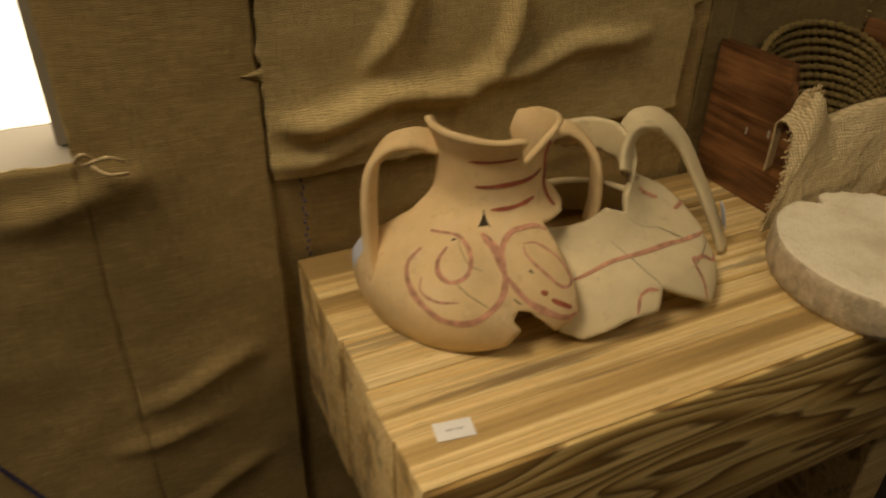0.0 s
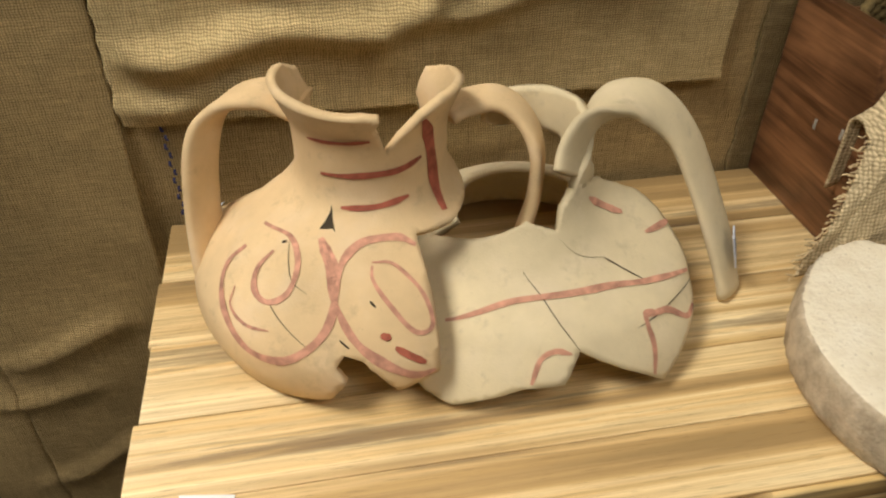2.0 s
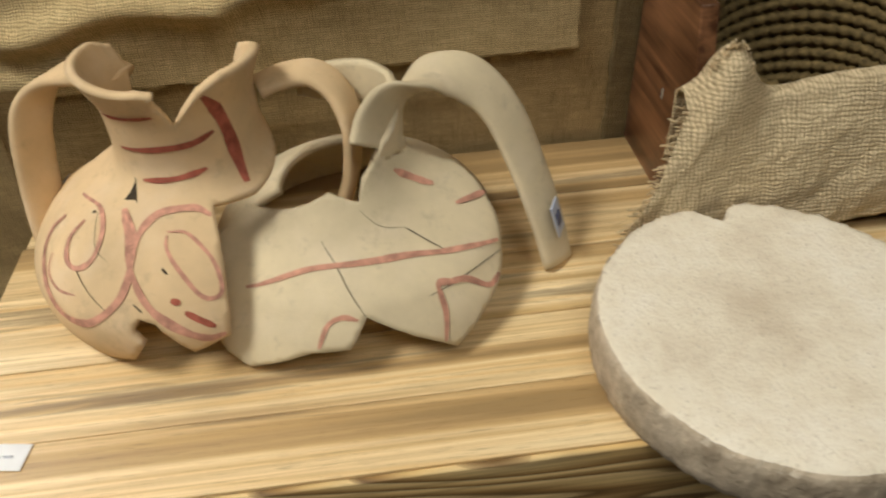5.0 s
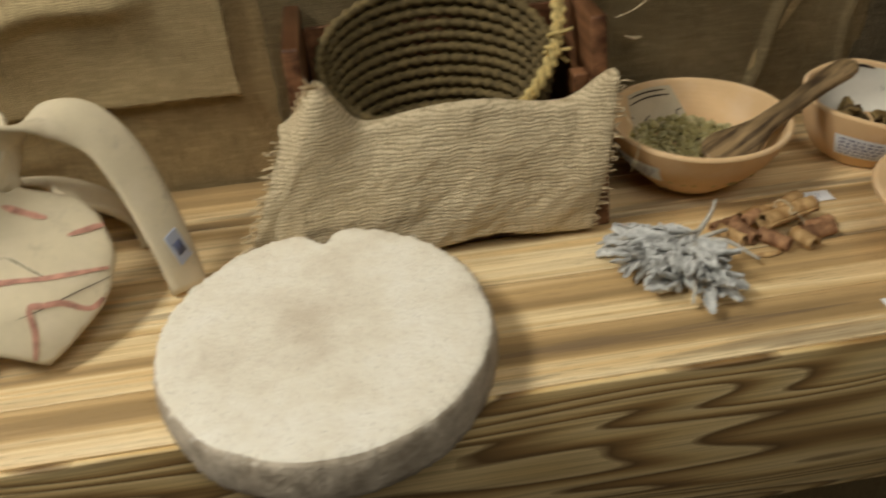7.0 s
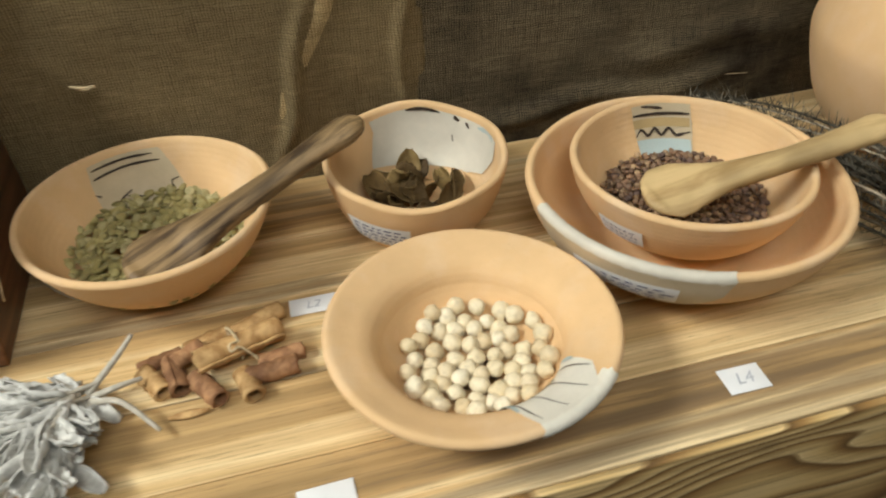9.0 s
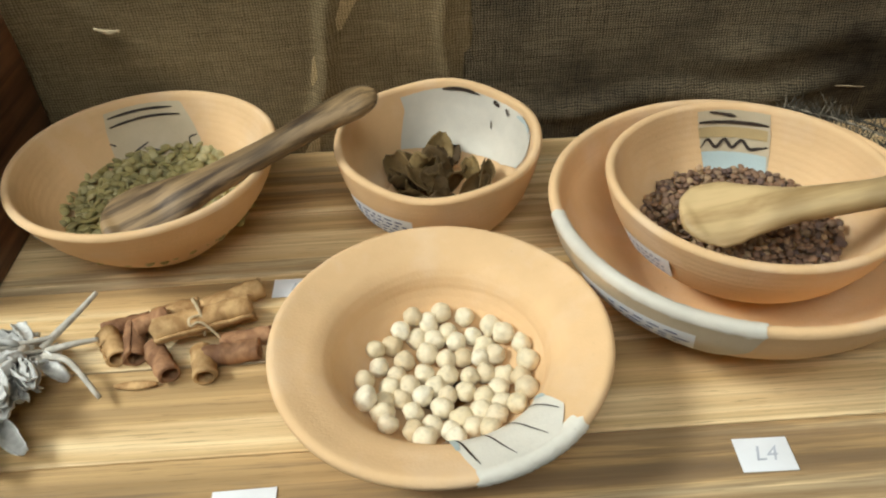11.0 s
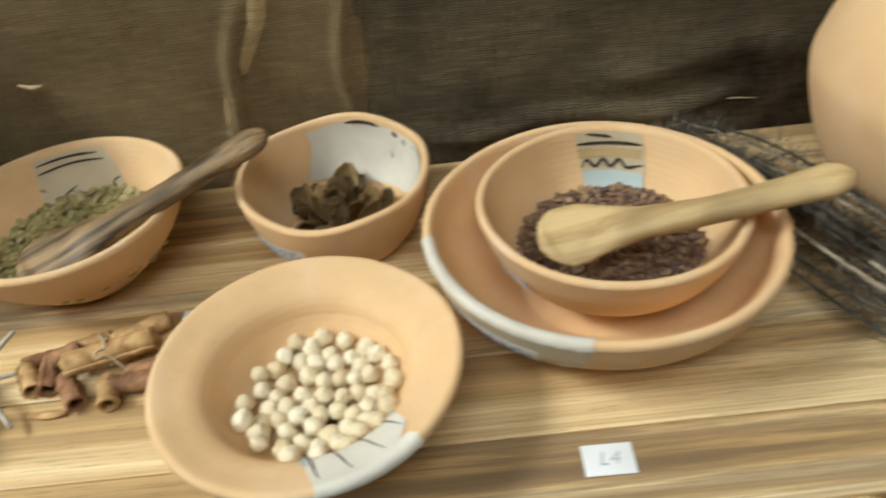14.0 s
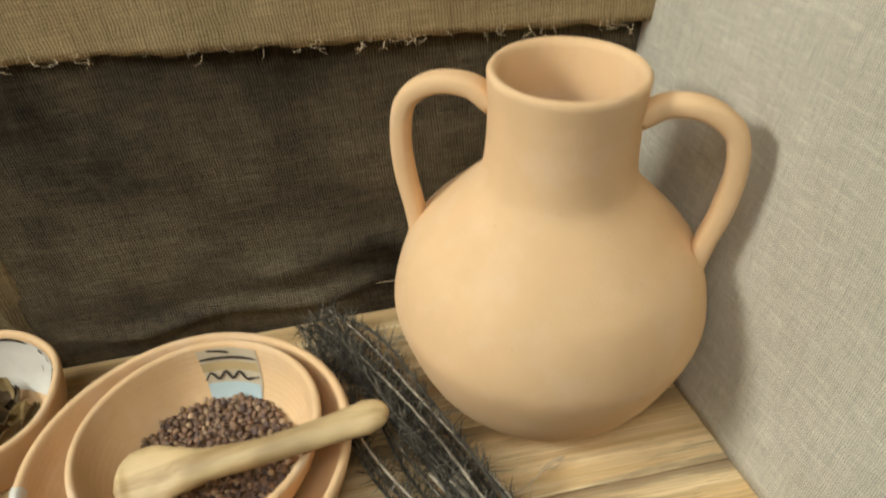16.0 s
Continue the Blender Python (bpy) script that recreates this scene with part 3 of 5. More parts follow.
def neck(pts):
    """Heights on the neck, drawn out to its full length."""
    return [(a, z + 7.0 * bez(z, 72, 105)) for a, z in pts]


outline = [(-215, 124), (-200, 130), (-170, 132), (-142, 131), (-115, 129), (-98, 130), (-89, 128), (-92, 122), (-84.7, 107), (-74, 116), (-63, 126), (-48, 131),
           (-20, 130), (10, 126), (34, 119), (39, 106), (28, 90), (0, 81), (-30, 76), (-49, 74), (-73.7, 75), (-75.7, 63.6), (-77.5, 48), (-79.5, 28), (-90.6, 20),
           (-100, 37), (-105.5, 39), (-107.7, 32.6), (-104.7, 25.8), (-110, 12), (-124, 4), (-137, 2), (-160, 2), (-185, 3), (-203, 10), (-200, 40), (-191, 60),
           (-187, 72), (-195, 82), (-212, 95), (-218, 112)]
part("body", patch_bm(SA, neck(outline), 0.0, 0.0045, seed=1), BUFF, ja)
part("handle", strap_bm(rel([(0.296, 0.520, 0.865), (0.281, 0.527, 0.869), (0.262, 0.529, 0.867), (0.248, 0.526, 0.857), (0.2405, 0.519, 0.840), (0.237, 0.510, 0.81), (0.2365, 0.501, 0.785), (0.239, 0.494, 0.768)], ja),
                        0.025, 0.0085, (0.75, 1, 0.1), taper=lambda u: 1.15 - 0.25 * u), BUFF, ja)
part("handle", strap_bm(rel([(0.370, 0.512, 0.858), (0.384, 0.516, 0.861), (0.401, 0.517, 0.861), (0.414, 0.510, 0.852), (0.4195, 0.499, 0.836), (0.417, 0.491, 0.813), (0.410, 0.485, 0.794)], ja),
                        0.021, 0.008, (0.35, 1, 0.1), taper=lambda u: 1.2 - 0.3 * u), BUFF, ja)
for k, (pts, w, m) in enumerate([
        ([(-121, 73), (-114, 67), (-110, 58), (-112, 46), (-121.5, 33), (-133, 30), (-143.4, 36), (-152.7, 44.6), (-158, 54), (-156, 62)], 0.0036, PAINT_MAUVE),
        ([(-158, 70), (-139, 71.5), (-128.5, 66), (-127, 57), (-132.8, 51.5), (-139.7, 53), (-143.6, 59.3), (-142, 66)], 0.0030, PAINT_MAUVE),
        ([(-148, 50), (-146, 43), (-138, 40), (-129, 42)], 0.0014, PAINT_MAUVE),
        ([(-123, 74), (-113.5, 67), (-110, 57)], 0.0055, PAINT_MAUVE),
        ([(-109.8, 57), (-102.5, 45), (-95.2, 36.7), (-86.5, 29), (-80.6, 29.5)], 0.0040, PAINT_MAUVE),
        ([(-110, 62), (-109, 69.6), (-100.7, 74.5), (-84, 75), (-76, 72)], 0.0034, PAINT_MAUVE),
        ([(-97, 69), (-88, 68), (-80, 59.5), (-79, 48), (-84.5, 46.5), (-91, 55.8), (-96.7, 64), (-97, 68)], 0.0020, PAINT_MAUVE),
        ([(-95, 46.8), (-92, 45.6)], 0.0032, PAINT_RED), ([(-91, 41.8), (-83, 34)], 0.0036, PAINT_RED),
        ([(-140, 112), (-115, 114), (-95, 116)], 0.0024, PAINT_RED), ([(-133, 95), (-99, 97), (-75, 98), (-58, 101)], 0.0032, PAINT_RED),
        ([(-117, 83), (-93, 84), (-70, 86)], 0.0030, PAINT_RED), ([(-62, 124), (-53, 112), (-48, 100), (-46, 87), (-50, 77)], 0.0058, PAINT_RED)]):
    part("painted_stroke", stroke_bm(SA, neck(pts), w * 1.3, 0.0005, k), m, ja, "faded red painted line")
for k, pts in enumerate([[(-124, 83), (-121, 79), (-117, 76)], [(-141, 69), (-139, 70)], [(-133, 52), (-126, 47), (-116, 40)], [(-107, 45), (-104, 42)], [(-137.6, 70), (-128, 61), (-120, 58)], [(-98, 58), (-96, 56)]]):
    part("crack", stroke_bm(SA, neck(pts), (0.0009, 0.0016, 0.0005, 0.0012, 0.0004, 0.0012)[k], 0.0004, 40 + k), CRACK, ja)
part("hole", patch_bm(SA, neck([(-123.5, 81.5), (-126, 76), (-118, 76.8)]), 0.0005, 0.0, 0.0012, 0.0001), CRACK, ja, "small dark triangular hole")
part("sticker", patch_bm(SA, [(-199, 28), (-188, 26), (-187, 50), (-198, 52)], 0.0009, 0.0, 0.003, 0.0), STICKER, ja, "pale blue paper sticker")

# ---------------------------------------------------------------- the cream fragment beside it
jb = thing("jug_fragment", (0.415, 0.495, H), "cream clay jug fragment with arched handle and cracks", "jug")
SB = Turned([(0.113, 0.0), (0.112, 0.006), (0.104, 0.02), (0.095, 0.03), (0.087, 0.037), (0.057, 0.052), (0.042, 0.064), (0.035, 0.075), (0.032, 0.085), (0.032, 0.1), (0.035, 0.12), (0.037, 0.13)],
            warp=lambda a, r, z: (r, z + 0.014 * math.exp(-((math.degrees(a) + 4) / 26) ** 2) * bez(z, 0.025, 0.05) * (1 - bez(z, 0.07, 0.085))))
outline = [(-171, 50), (-157, 54), (-136, 59.5), (-108, 70), (-83.5, 65.4), (-77, 75), (-70, 78), (-57.5, 84), (-40, 80), (-24, 72), (-12, 58), (-7, 50), (-12, 43), (-25, 34.5),
           (-33, 28.5), (-40, 23), (-52, 16), (-64, 8), (-69, 14), (-78, 23), (-88.3, 31.3), (-93.9, 19.5), (-105, 18), (-123, 5), (-131, 7), (-146, 20), (-160, 36)]
part("body", patch_bm(SB, outline, 0.0, 0.005, seed=2), CREAM, jb)
part("neck_piece", patch_bm(SB, [(-62, 82), (-40, 78), (-15, 80), (20, 85), (70, 90), (118, 93), (140, 99), (134, 108), (100, 112), (60, 113), (25, 111), (0, 105), (-25, 96), (-48, 90)], 0.0, 0.005, seed=3), CREAM, jb)
part("handle", strap_bm(rel([(0.4325, 0.475, 0.834), (0.437, 0.484, 0.846), (0.450, 0.496, 0.855), (0.468, 0.504, 0.8595), (0.487, 0.505, 0.855), (0.504, 0.499, 0.839), (0.517, 0.487, 0.811), (0.528, 0.471, 0.778), (0.534, 0.459, 0.7515)], jb),
                        0.034, 0.008, (0.95, 1, 0.15), 56, taper=lambda u: 1.2 - 0.45 * u + 0.15 * noise.noise(Vector((u * 9, 2, 0))) * (1 - u)), CREAM, jb)
for k, (pts, w) in enumerate([([(-132, 36), (-108, 45), (-72, 45.6), (-50, 41), (-31, 33)], 0.0036), ([(-103, 20), (-100.5, 29), (-96, 32), (-91, 30.5)], 0.0030),
                              ([(-67, 13), (-64, 25), (-62.5, 35), (-58, 35)], 0.0030), ([(-62, 35), (-52.6, 32), (-46, 24), (-40, 24.5)], 0.0034),
                              ([(-46, 73), (-36, 64), (-28, 55)], 0.0036), ([(-30, 47), (-16, 41)], 0.0034)]):
    part("painted_stroke", stroke_bm(SB, pts, w * 1.2, 0.0005, 60 + k), PAINT_MAUVE, jb, "faded red painted line")
for k, pts in enumerate([[(-107.5, 52), (-99, 46), (-92.6, 38.4), (-88.5, 31.4)], [(-61, 52), (-57, 48), (-51.7, 42)], [(-33, 30), (-48, 33), (-67, 33)], [(-84, 62), (-74, 55), (-61, 52)]]):
    part("crack", stroke_bm(SB, pts, (0.0006, 0.0009, 0.0006, 0.0003)[k], 0.0004, 80 + k), CRACK, jb)
SC = Turned([(0.086, 0.0), (0.0865, 0.012), (0.083, 0.026), (0.070, 0.040), (0.052, 0.050), (0.040, 0.056)])
part("back_wall", patch_bm(SC, [(-172, 55), (-200, 55), (-240, 53), (-285, 54), (-330, 55), (-348, 52), (-350, 3), (-320, 2), (-270, 2), (-220, 2), (-172, 3)], 0.0, 0.005, seed=5), CREAM, jb)
st = part("sticker", box_bm(-0.0005, 0.0005, -0.006, 0.006, -0.011, 0.011, 0.0003), STICKER, jb, "pale blue paper sticker")
st.location, st.rotation_euler = (0.1182, -0.0300, 0.031), (radians(4), radians(-16), radians(-28))
bars = part("printed_mark", box_bm(0.0006, 0.0009, -0.0035, 0.0035, -0.005, 0.004), PRINT, st)


# ---------------------------------------------------------------- quern stone
def slab():
    bm = bmesh.new()
    def edge(a):
        k = 0.0925 + 0.0012 * noise.noise(Vector((math.cos(a) * 3, math.sin(a) * 3, 0))) + 0.0008 * noise.noise(Vector((math.cos(a) * 30, math.sin(a) * 22, 4)))
        d = (a - radians(90) + math.pi) % (2 * math.pi) - math.pi
        return k - 0.015 * math.exp(-(d / 0.10) ** 2)
    n = 300
    prof = [(0.0, 0.0), (0.6, 0.0), (0.975, 0.0), (1.0, 0.003), (1.008, 0.008), (1.012, 0.013), (1.010, 0.018), (1.006, 0.023), (0.998, 0.028), (0.98, 0.0315), (0.95, 0.0322)] + [(0.9 - 0.06 * k, 0.0326) for k in range(15)] + [(0.0, 0.0326)]
    rings = []
    for k in range(n):
        a = 2 * math.pi * k / n
        ring = []
        for i, (f, z) in enumerate(prof):
            r = edge(a) * f
            x, y = r * math.cos(a), r * math.sin(a)
            rough = 0.0009 * noise.noise(Vector((x * 170, y * 170, z * 170))) + 0.0007 * noise.noise(Vector((x * 420, y * 420, z * 420)))
            if 3 <= i <= 9:
                x, y = x + rough * math.cos(a) * 0.9, y + rough * math.sin(a) * 0.9
            ring.append(bm.verts.new((x, y, z if z < 0.001 else z + rough * (1.0 if 7 < i < 11 else 0.25))))
        rings.append(ring)
    for k in range(n):
        p, q = rings[k], rings[(k + 1) % n]
        for i in range(len(prof) - 1):
            bm.faces.new((p[i], q[i], q[i + 1], p[i + 1]))
    bmesh.ops.remove_doubles(bm, verts=bm.verts[:], dist=1e-6)
    bmesh.ops.recalc_face_normals(bm, faces=bm.faces[:])
    return bm


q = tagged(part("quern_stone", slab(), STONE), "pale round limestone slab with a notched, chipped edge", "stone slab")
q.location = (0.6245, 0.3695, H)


# ---------------------------------------------------------------- crate with its cloth and basket
crate = thing("crate", (0.726, 0.545, H), "red-brown varnished wooden crate against the wall", "crate")


def crate_side(x0, x1, name):
    bm = box_bm(x0, x1, -0.077, 0.044, 0.0, 0.136, 0.0015)
    for v in bm.verts:
        if v.co.y < 0:
            v.co.y += 0.28 * v.co.z
    return part(name, bm, BOX_WOOD, crate)


for x0 in (-0.1095, 0.0858):
    crate_side(x0, x0 + 0.011, "side_board")
    part("corner_post", box_bm(x0 + (0.0112 if x0 < 0 else -0.0102), x0 + (0.0212 if x0 < 0 else -0.0002), -0.044, -0.032, 0.0, 0.100, 0.001), BOX_WOOD, crate)
bm = box_bm(-0.098, 0.0855, -0.0765, -0.0665, 0.0, 0.078, 0.0015)
for v in bm.verts:
    v.co.y += 0.24 * v.co.z
part("front_board", bm, BOX_WOOD, crate)
part("back_board", box_bm(-0.098, 0.0855, 0.0395, 0.0435, 0.0, 0.12, 0.001), BOX_WOOD, crate)
part("bottom_board", box_bm(-0.098, 0.0855, -0.0643, 0.0390, 0.002, 0.010), BOX_WOOD, crate)
for y, z in ((-0.035, 0.072), (-0.010, 0.066)):
    part("scuff", box_bm(-0.1100, -0.1096, y - 0.0012, y + 0.0012, z - 0.004, z + 0.003, 0.0001), WHITE, crate, "pale scuff mark")


def cloth_front(u, v):
    lift = 0.030 * math.exp(-((u - 0.12) / 0.07) ** 2) + 0.016 * math.exp(-((u - 1.0) / 0.09) ** 2) - 0.004 * math.sin(u * 9)
    zb = 0.006 + 0.005 * math.sin(u * 5 + 1.0) + (0.010 * math.exp(-((u - 0.72) / 0.16) ** 2))
    zt = 0.085 + lift
    xl, xr = 0.572 + 0.036 * min(v / 0.72, 1), 0.806 + 0.020 * min(v / 0.72, 1)
    x = xl + (xr - xl) * u - 0.726
    wob = 0.003 * noise.noise(Vector((u * 7, v * 4, 2))) + 0.0012 * noise.noise(Vector((u * 30, v * 14, 5)))
    if v <= 0.72:
        k = v / 0.72
        return (x, -0.0845 + 0.023 * k - 0.005 * math.sin(math.pi * k) - wob - 0.004 * bez(u, 0.25, 0.0), zb + (zt - zb) * k)
    k = (v - 0.72) / 0.28
    a = min(1, k / 0.35) * math.pi
    return (x, -0.0545 - 0.007 * math.cos(a) - wob * (1 - k), zt + 0.005 * math.sin(a) - 0.045 * max(0, k - 0.35) / 0.65)


def cloth_back(u, v):
    wob = 0.002 * noise.noise(Vector((u * 7, v * 4, 12)))
    return (-0.100 + 0.184 * u, 0.0455 + 0.002 * v + 0.3 * wob, 0.09 + (0.094 + 0.004 * math.sin(u * 6)) * v)


front_cloth = tagged(part("sackcloth", sheet_bm(150, 70, cloth_front, -0.0016), BURLAP_BAG), "coarse tan burlap folded over the crate front", "cloth")
front_cloth.location = crate.location
# The darker burlap copy paints in the shade at the crate back.
back_cloth = tagged(part("sackcloth", sheet_bm(90, 50, cloth_back, -0.0016), BURLAP_TAN_SHADED), "coarse tan burlap lining the crate back", "cloth")
back_cloth.location = crate.location


def fringe(f, us_vs, out, length, parent, seed):
    """Loose thread ends along an edge of a cloth, as one mesh."""
    rnd = random.Random(seed)
    bms = []
    for u, v in us_vs:
        p = Vector(f(u, v))
        d = Vector(out) + Vector((rnd.uniform(-0.3, 0.3), rnd.uniform(-0.5, 0.3), rnd.uniform(-0.5, 0.4)))
        l = length * rnd.uniform(0.4, 1.2)
        bend = Vector((rnd.uniform(-1, 1), rnd.uniform(-1, 1), rnd.uniform(-1, 1))) * l * 0.25
        bms.append(tube_bm([p - Vector(out) * 0.002, p + d * l * 0.5 + bend, p + d * l], 0.00055, 4))
    return part("fringe", merge(bms), JUTE, parent)


fringe(cloth_front, [(0.0, k / 46 * 0.74) for k in range(46)] + [(0.01, k / 30 * 0.74) for k in range(30)], (-1, -0.1, 0.1), 0.006, front_cloth, 1)
fringe(cloth_front, [(1.0, k / 44 * 0.74) for k in range(44)], (1, -0.2, 0.05), 0.006, front_cloth, 2)
fringe(cloth_front, [(0.06 + 0.12 * k / 40, 0.76) for k in range(40)], (-0.2, -0.2, 1), 0.007, front_cloth, 3)
fringe(cloth_back, [(1.0, k / 26) for k in range(27)], (1, -0.3, 0), 0.005, back_cloth, 4)

basket = thing("basket", (0.7165, 0.540, H + 0.0125), "oval coiled esparto-grass basket resting inside the crate", "basket")
rnd = random.Random(5)
RX, RY = 0.080, 0.043
for row in range(14):
    d = row * 0.0063
    k = 1.0 - 0.32 * (row / 13) ** 2
    pts = []
    for i in range(121):
        a = 2 * math.pi * i / 120
        ry = RY * k
        pts.append((RX * k * math.cos(a), 0.003 + ry * math.sin(a), 0.0945 - d + 0.033 * math.sin(a) * (1 - row / 14)))
    bms = [tube_bm(pts, lambda u, s=row: 0.0036 * (1 + 0.38 * math.sin(u * 2 * math.pi * 46 + s * 1.9)), 7, caps=False)]
    part("coil", merge(bms), ESPARTO_SHADED, basket)
def lining(u, v):
    a = 2 * math.pi * u
    k = 1.0 - 0.32 * v ** 2
    return ((RX * k + 0.0014) * math.cos(a), 0.003 + (RY * k + 0.0014) * math.sin(a), 0.0945 - 0.082 * v + 0.033 * math.sin(a) * (1 - v * 13 / 14))


part("lining", sheet_bm(96, 14, lining, 0.001), ESPARTO_SHADED, basket, "inner wall of the basket, its shade put into the colour")
part("base", lathe_bm([(0.0, 0.0), (0.052, 0.0), (0.052, 0.004), (0.0, 0.004)], 48, warp=lambda a, r, z: (r * (1 - 0.42 * math.sin(a) ** 2), z)), ESPARTO_SHADED, basket)
for k in range(3):
    line = curve_pts([(0.084, 0.004, 0.132), (0.081, -0.012, 0.114), (0.074, -0.026, 0.098), (0.060, -0.038, 0.082), (0.046, -0.040, 0.066)], 60)
    line = [p + 0.0034 * Vector((math.cos(i * 0.42 + k * 2.1), 0.4 * math.sin(i * 0.42 + k * 2.1), math.sin(i * 0.84 + k * 4.2) * 0.5)) for i, p in enumerate(line)]
    part("rope_strand", tube_bm(line, 0.0024, 7), ESPARTO_GOLD, basket, "yellow plaited esparto rope strand")
tails = []
for k in range(9):
    b = Vector((0.075 + rnd.uniform(-0.004, 0.006), -0.020 + rnd.uniform(-0.004, 0.004), 0.100 + rnd.uniform(-0.006, 0.010)))
    d = Vector((rnd.choice((-1, 1, 1)) * rnd.uniform(0.5, 1), rnd.uniform(-0.6, 0.1), rnd.uniform(-0.2, 0.7)))
    tails.append(tube_bm([b, b + d * 0.006, b + d * 0.013 + Vector((0, 0, -0.002))], 0.0013, 5))
part("loose_ends", merge(tails), ESPARTO_GOLD, basket, "loose yellow esparto ends")


# ---------------------------------------------------------------- bowls
def inner_line(out, wall):
    line = []
    for k in range(len(out)):
        a, b = out[max(0, k - 1)], out[min(len(out) - 1, k + 1)]
        d = Vector((b[0] - a[0], b[1] - a[1])).normalized()
        r, z = out[k][0] - d.y * wall, out[k][1] + d.x * wall
        if r > 0.004 and z > wall and (not line or z > line[-1][1] + 1e-5):
            line.append((r, z))
    return line


LIPS = {}


def lip_bm(root, a0, a1, seed):
    """A worn sherd of the rim itself, bent over it from outside to inside."""
    line, warp = LIPS[root.name]
    mid = sum(line, Vector((0, 0))) / len(line)
    bm, rows, n = bmesh.new(), [], 60
    for i in range(n + 1):
        row = []
        for j, p in enumerate(line):
            a = radians(a0 + (a1 - a0) * i / n + (1.2 * noise.noise(Vector((j * 0.7, seed, i // n))) if i in (0, n) else 0))
            q = p + (p - mid).normalized() * (0.0006 + 0.0004 * noise.noise(Vector((i * 0.5, j * 0.8, seed))))
            r, z = warp(a, q.x, q.y)
            row.append(bm.verts.new((r * math.cos(a), r * math.sin(a), z)))
        rows.append(row)
    for p, q in zip(rows, rows[1:]):
        for j in range(len(line) - 1):
            bm.faces.new((p[j], q[j], q[j + 1], p[j + 1]))
    return bm


def bowl(place, outer, wall, label, group="", warp=None, mat=None, tilt=(0, 0, 0), name="bowl"):
    """A thrown bowl from its outer profile, foot to rim. Gives the bowl, its outer and its inner surface."""
    root = thing(name, place, label, "bowl", group, "", tilt)
    out = smooth_profile(outer, 44)
    inner = inner_line(out, wall)
    (r1, z1), (r2, z2) = out[-1], inner[-1]
    mid, half = Vector(((r1 + r2) / 2, (z1 + z2) / 2)), Vector(((r1 - r2) / 2, (z1 - z2) / 2))
    up = Vector((-half.y, half.x))
    rim = [mid + half * math.cos(a) + up * math.sin(a) for a in [math.pi * k / 8 for k in range(1, 8)]]
    prof = [(0.0, 0.0015), (outer[0][0] * 0.7, 0.0015), (outer[0][0] * 0.8, 0.0)] + out + [(v.x, v.y) for v in rim] + inner[::-1] + [(inner[0][0] * 0.5, inner[0][1] - 0.0006), (0.0, inner[0][1] - 0.0008)]
    wobble = lambda a, r, z: (r * (1 + 0.006 * math.sin(2 * a + place[0] * 50) + 0.003 * math.sin(5 * a)), z * (1 + 0.012 * math.sin(a * 2 + place[1] * 40)))
    part("body", lathe_bm(prof, 144, warp=warp or wobble), mat or TERRACOTTA, root)
    LIPS[root.name] = ([Vector(out[-2]), Vector(out[-1])] + rim + [Vector(p) for p in inner[:-4:-1]], warp or wobble)
    return root, Turned(out, smooth=False, warp=warp or wobble), Turned(inner, smooth=False, warp=warp or wobble)


def sticker(surf, root, a0, a1, z0, z1, slant=0.0, lines=4, seed=0, ring=False):
    """A paper label bent on the bowl, with lines of print too small to read."""
    n = 14
    ol = [(a0 + (a1 - a0) * k / n, z1 + slant * k / n) for k in range(n + 1)] + [(a1 - (a1 - a0) * k / n, z0 + slant * (1 - k / n)) for k in range(n + 1)]
    lab = part("paper_label", patch_bm(surf, ol, 0.0009, 0.0, 0.003, 0.0), PAPER, root, "white printed paper label")
    rnd = random.Random(seed)
    for i in range(lines):
        z = z1 - (z1 - z0) * (i + 0.9) / (lines + 0.8)
        a = a0 + (a1 - a0) * (0.30 if ring else 0.1)
        bms = []
        while a < a1 - (a1 - a0) * 0.14:
            w = (a1 - a0) * rnd.uniform(0.05, 0.13)
            bms.append(stroke_bm(surf, [(a, z + slant * (a - a0) / (a1 - a0)), (min(a + w, a1 - 1), z + slant * (a + w - a0) / (a1 - a0))], (z1 - z0) * 0.00009, 0.0013, i, 4))
            a += w + (a1 - a0) * 0.035
        part("print_bar", merge(bms), PRINT, lab)
    if ring:
        ca, cz = a0 + (a1 - a0) * 0.14, z0 + (z1 - z0) * 0.55 + slant * 0.14
        part("round_mark", stroke_bm(surf, [(ca + (a1 - a0) * 0.06 * math.cos(t), cz + (z1 - z0) * 0.2 * math.sin(t)) for t in [k * 0.7 for k in range(10)]], 0.0012, 0.0013, 3), PRINT, lab)
    return lab


def lens_mesh(w, h, mat, seg=9, rings=5, dent=0.0):
    bm = bmesh.new()
    bmesh.ops.create_uvsphere(bm, u_segments=seg, v_segments=rings, radius=1.0)
    for v in bm.verts:
        v.co.x *= w
        v.co.y *= w * 0.95
        v.co.z *= h * (1.0 - dent * (v.co.x ** 2))
    return mesh_of(bm, mat)


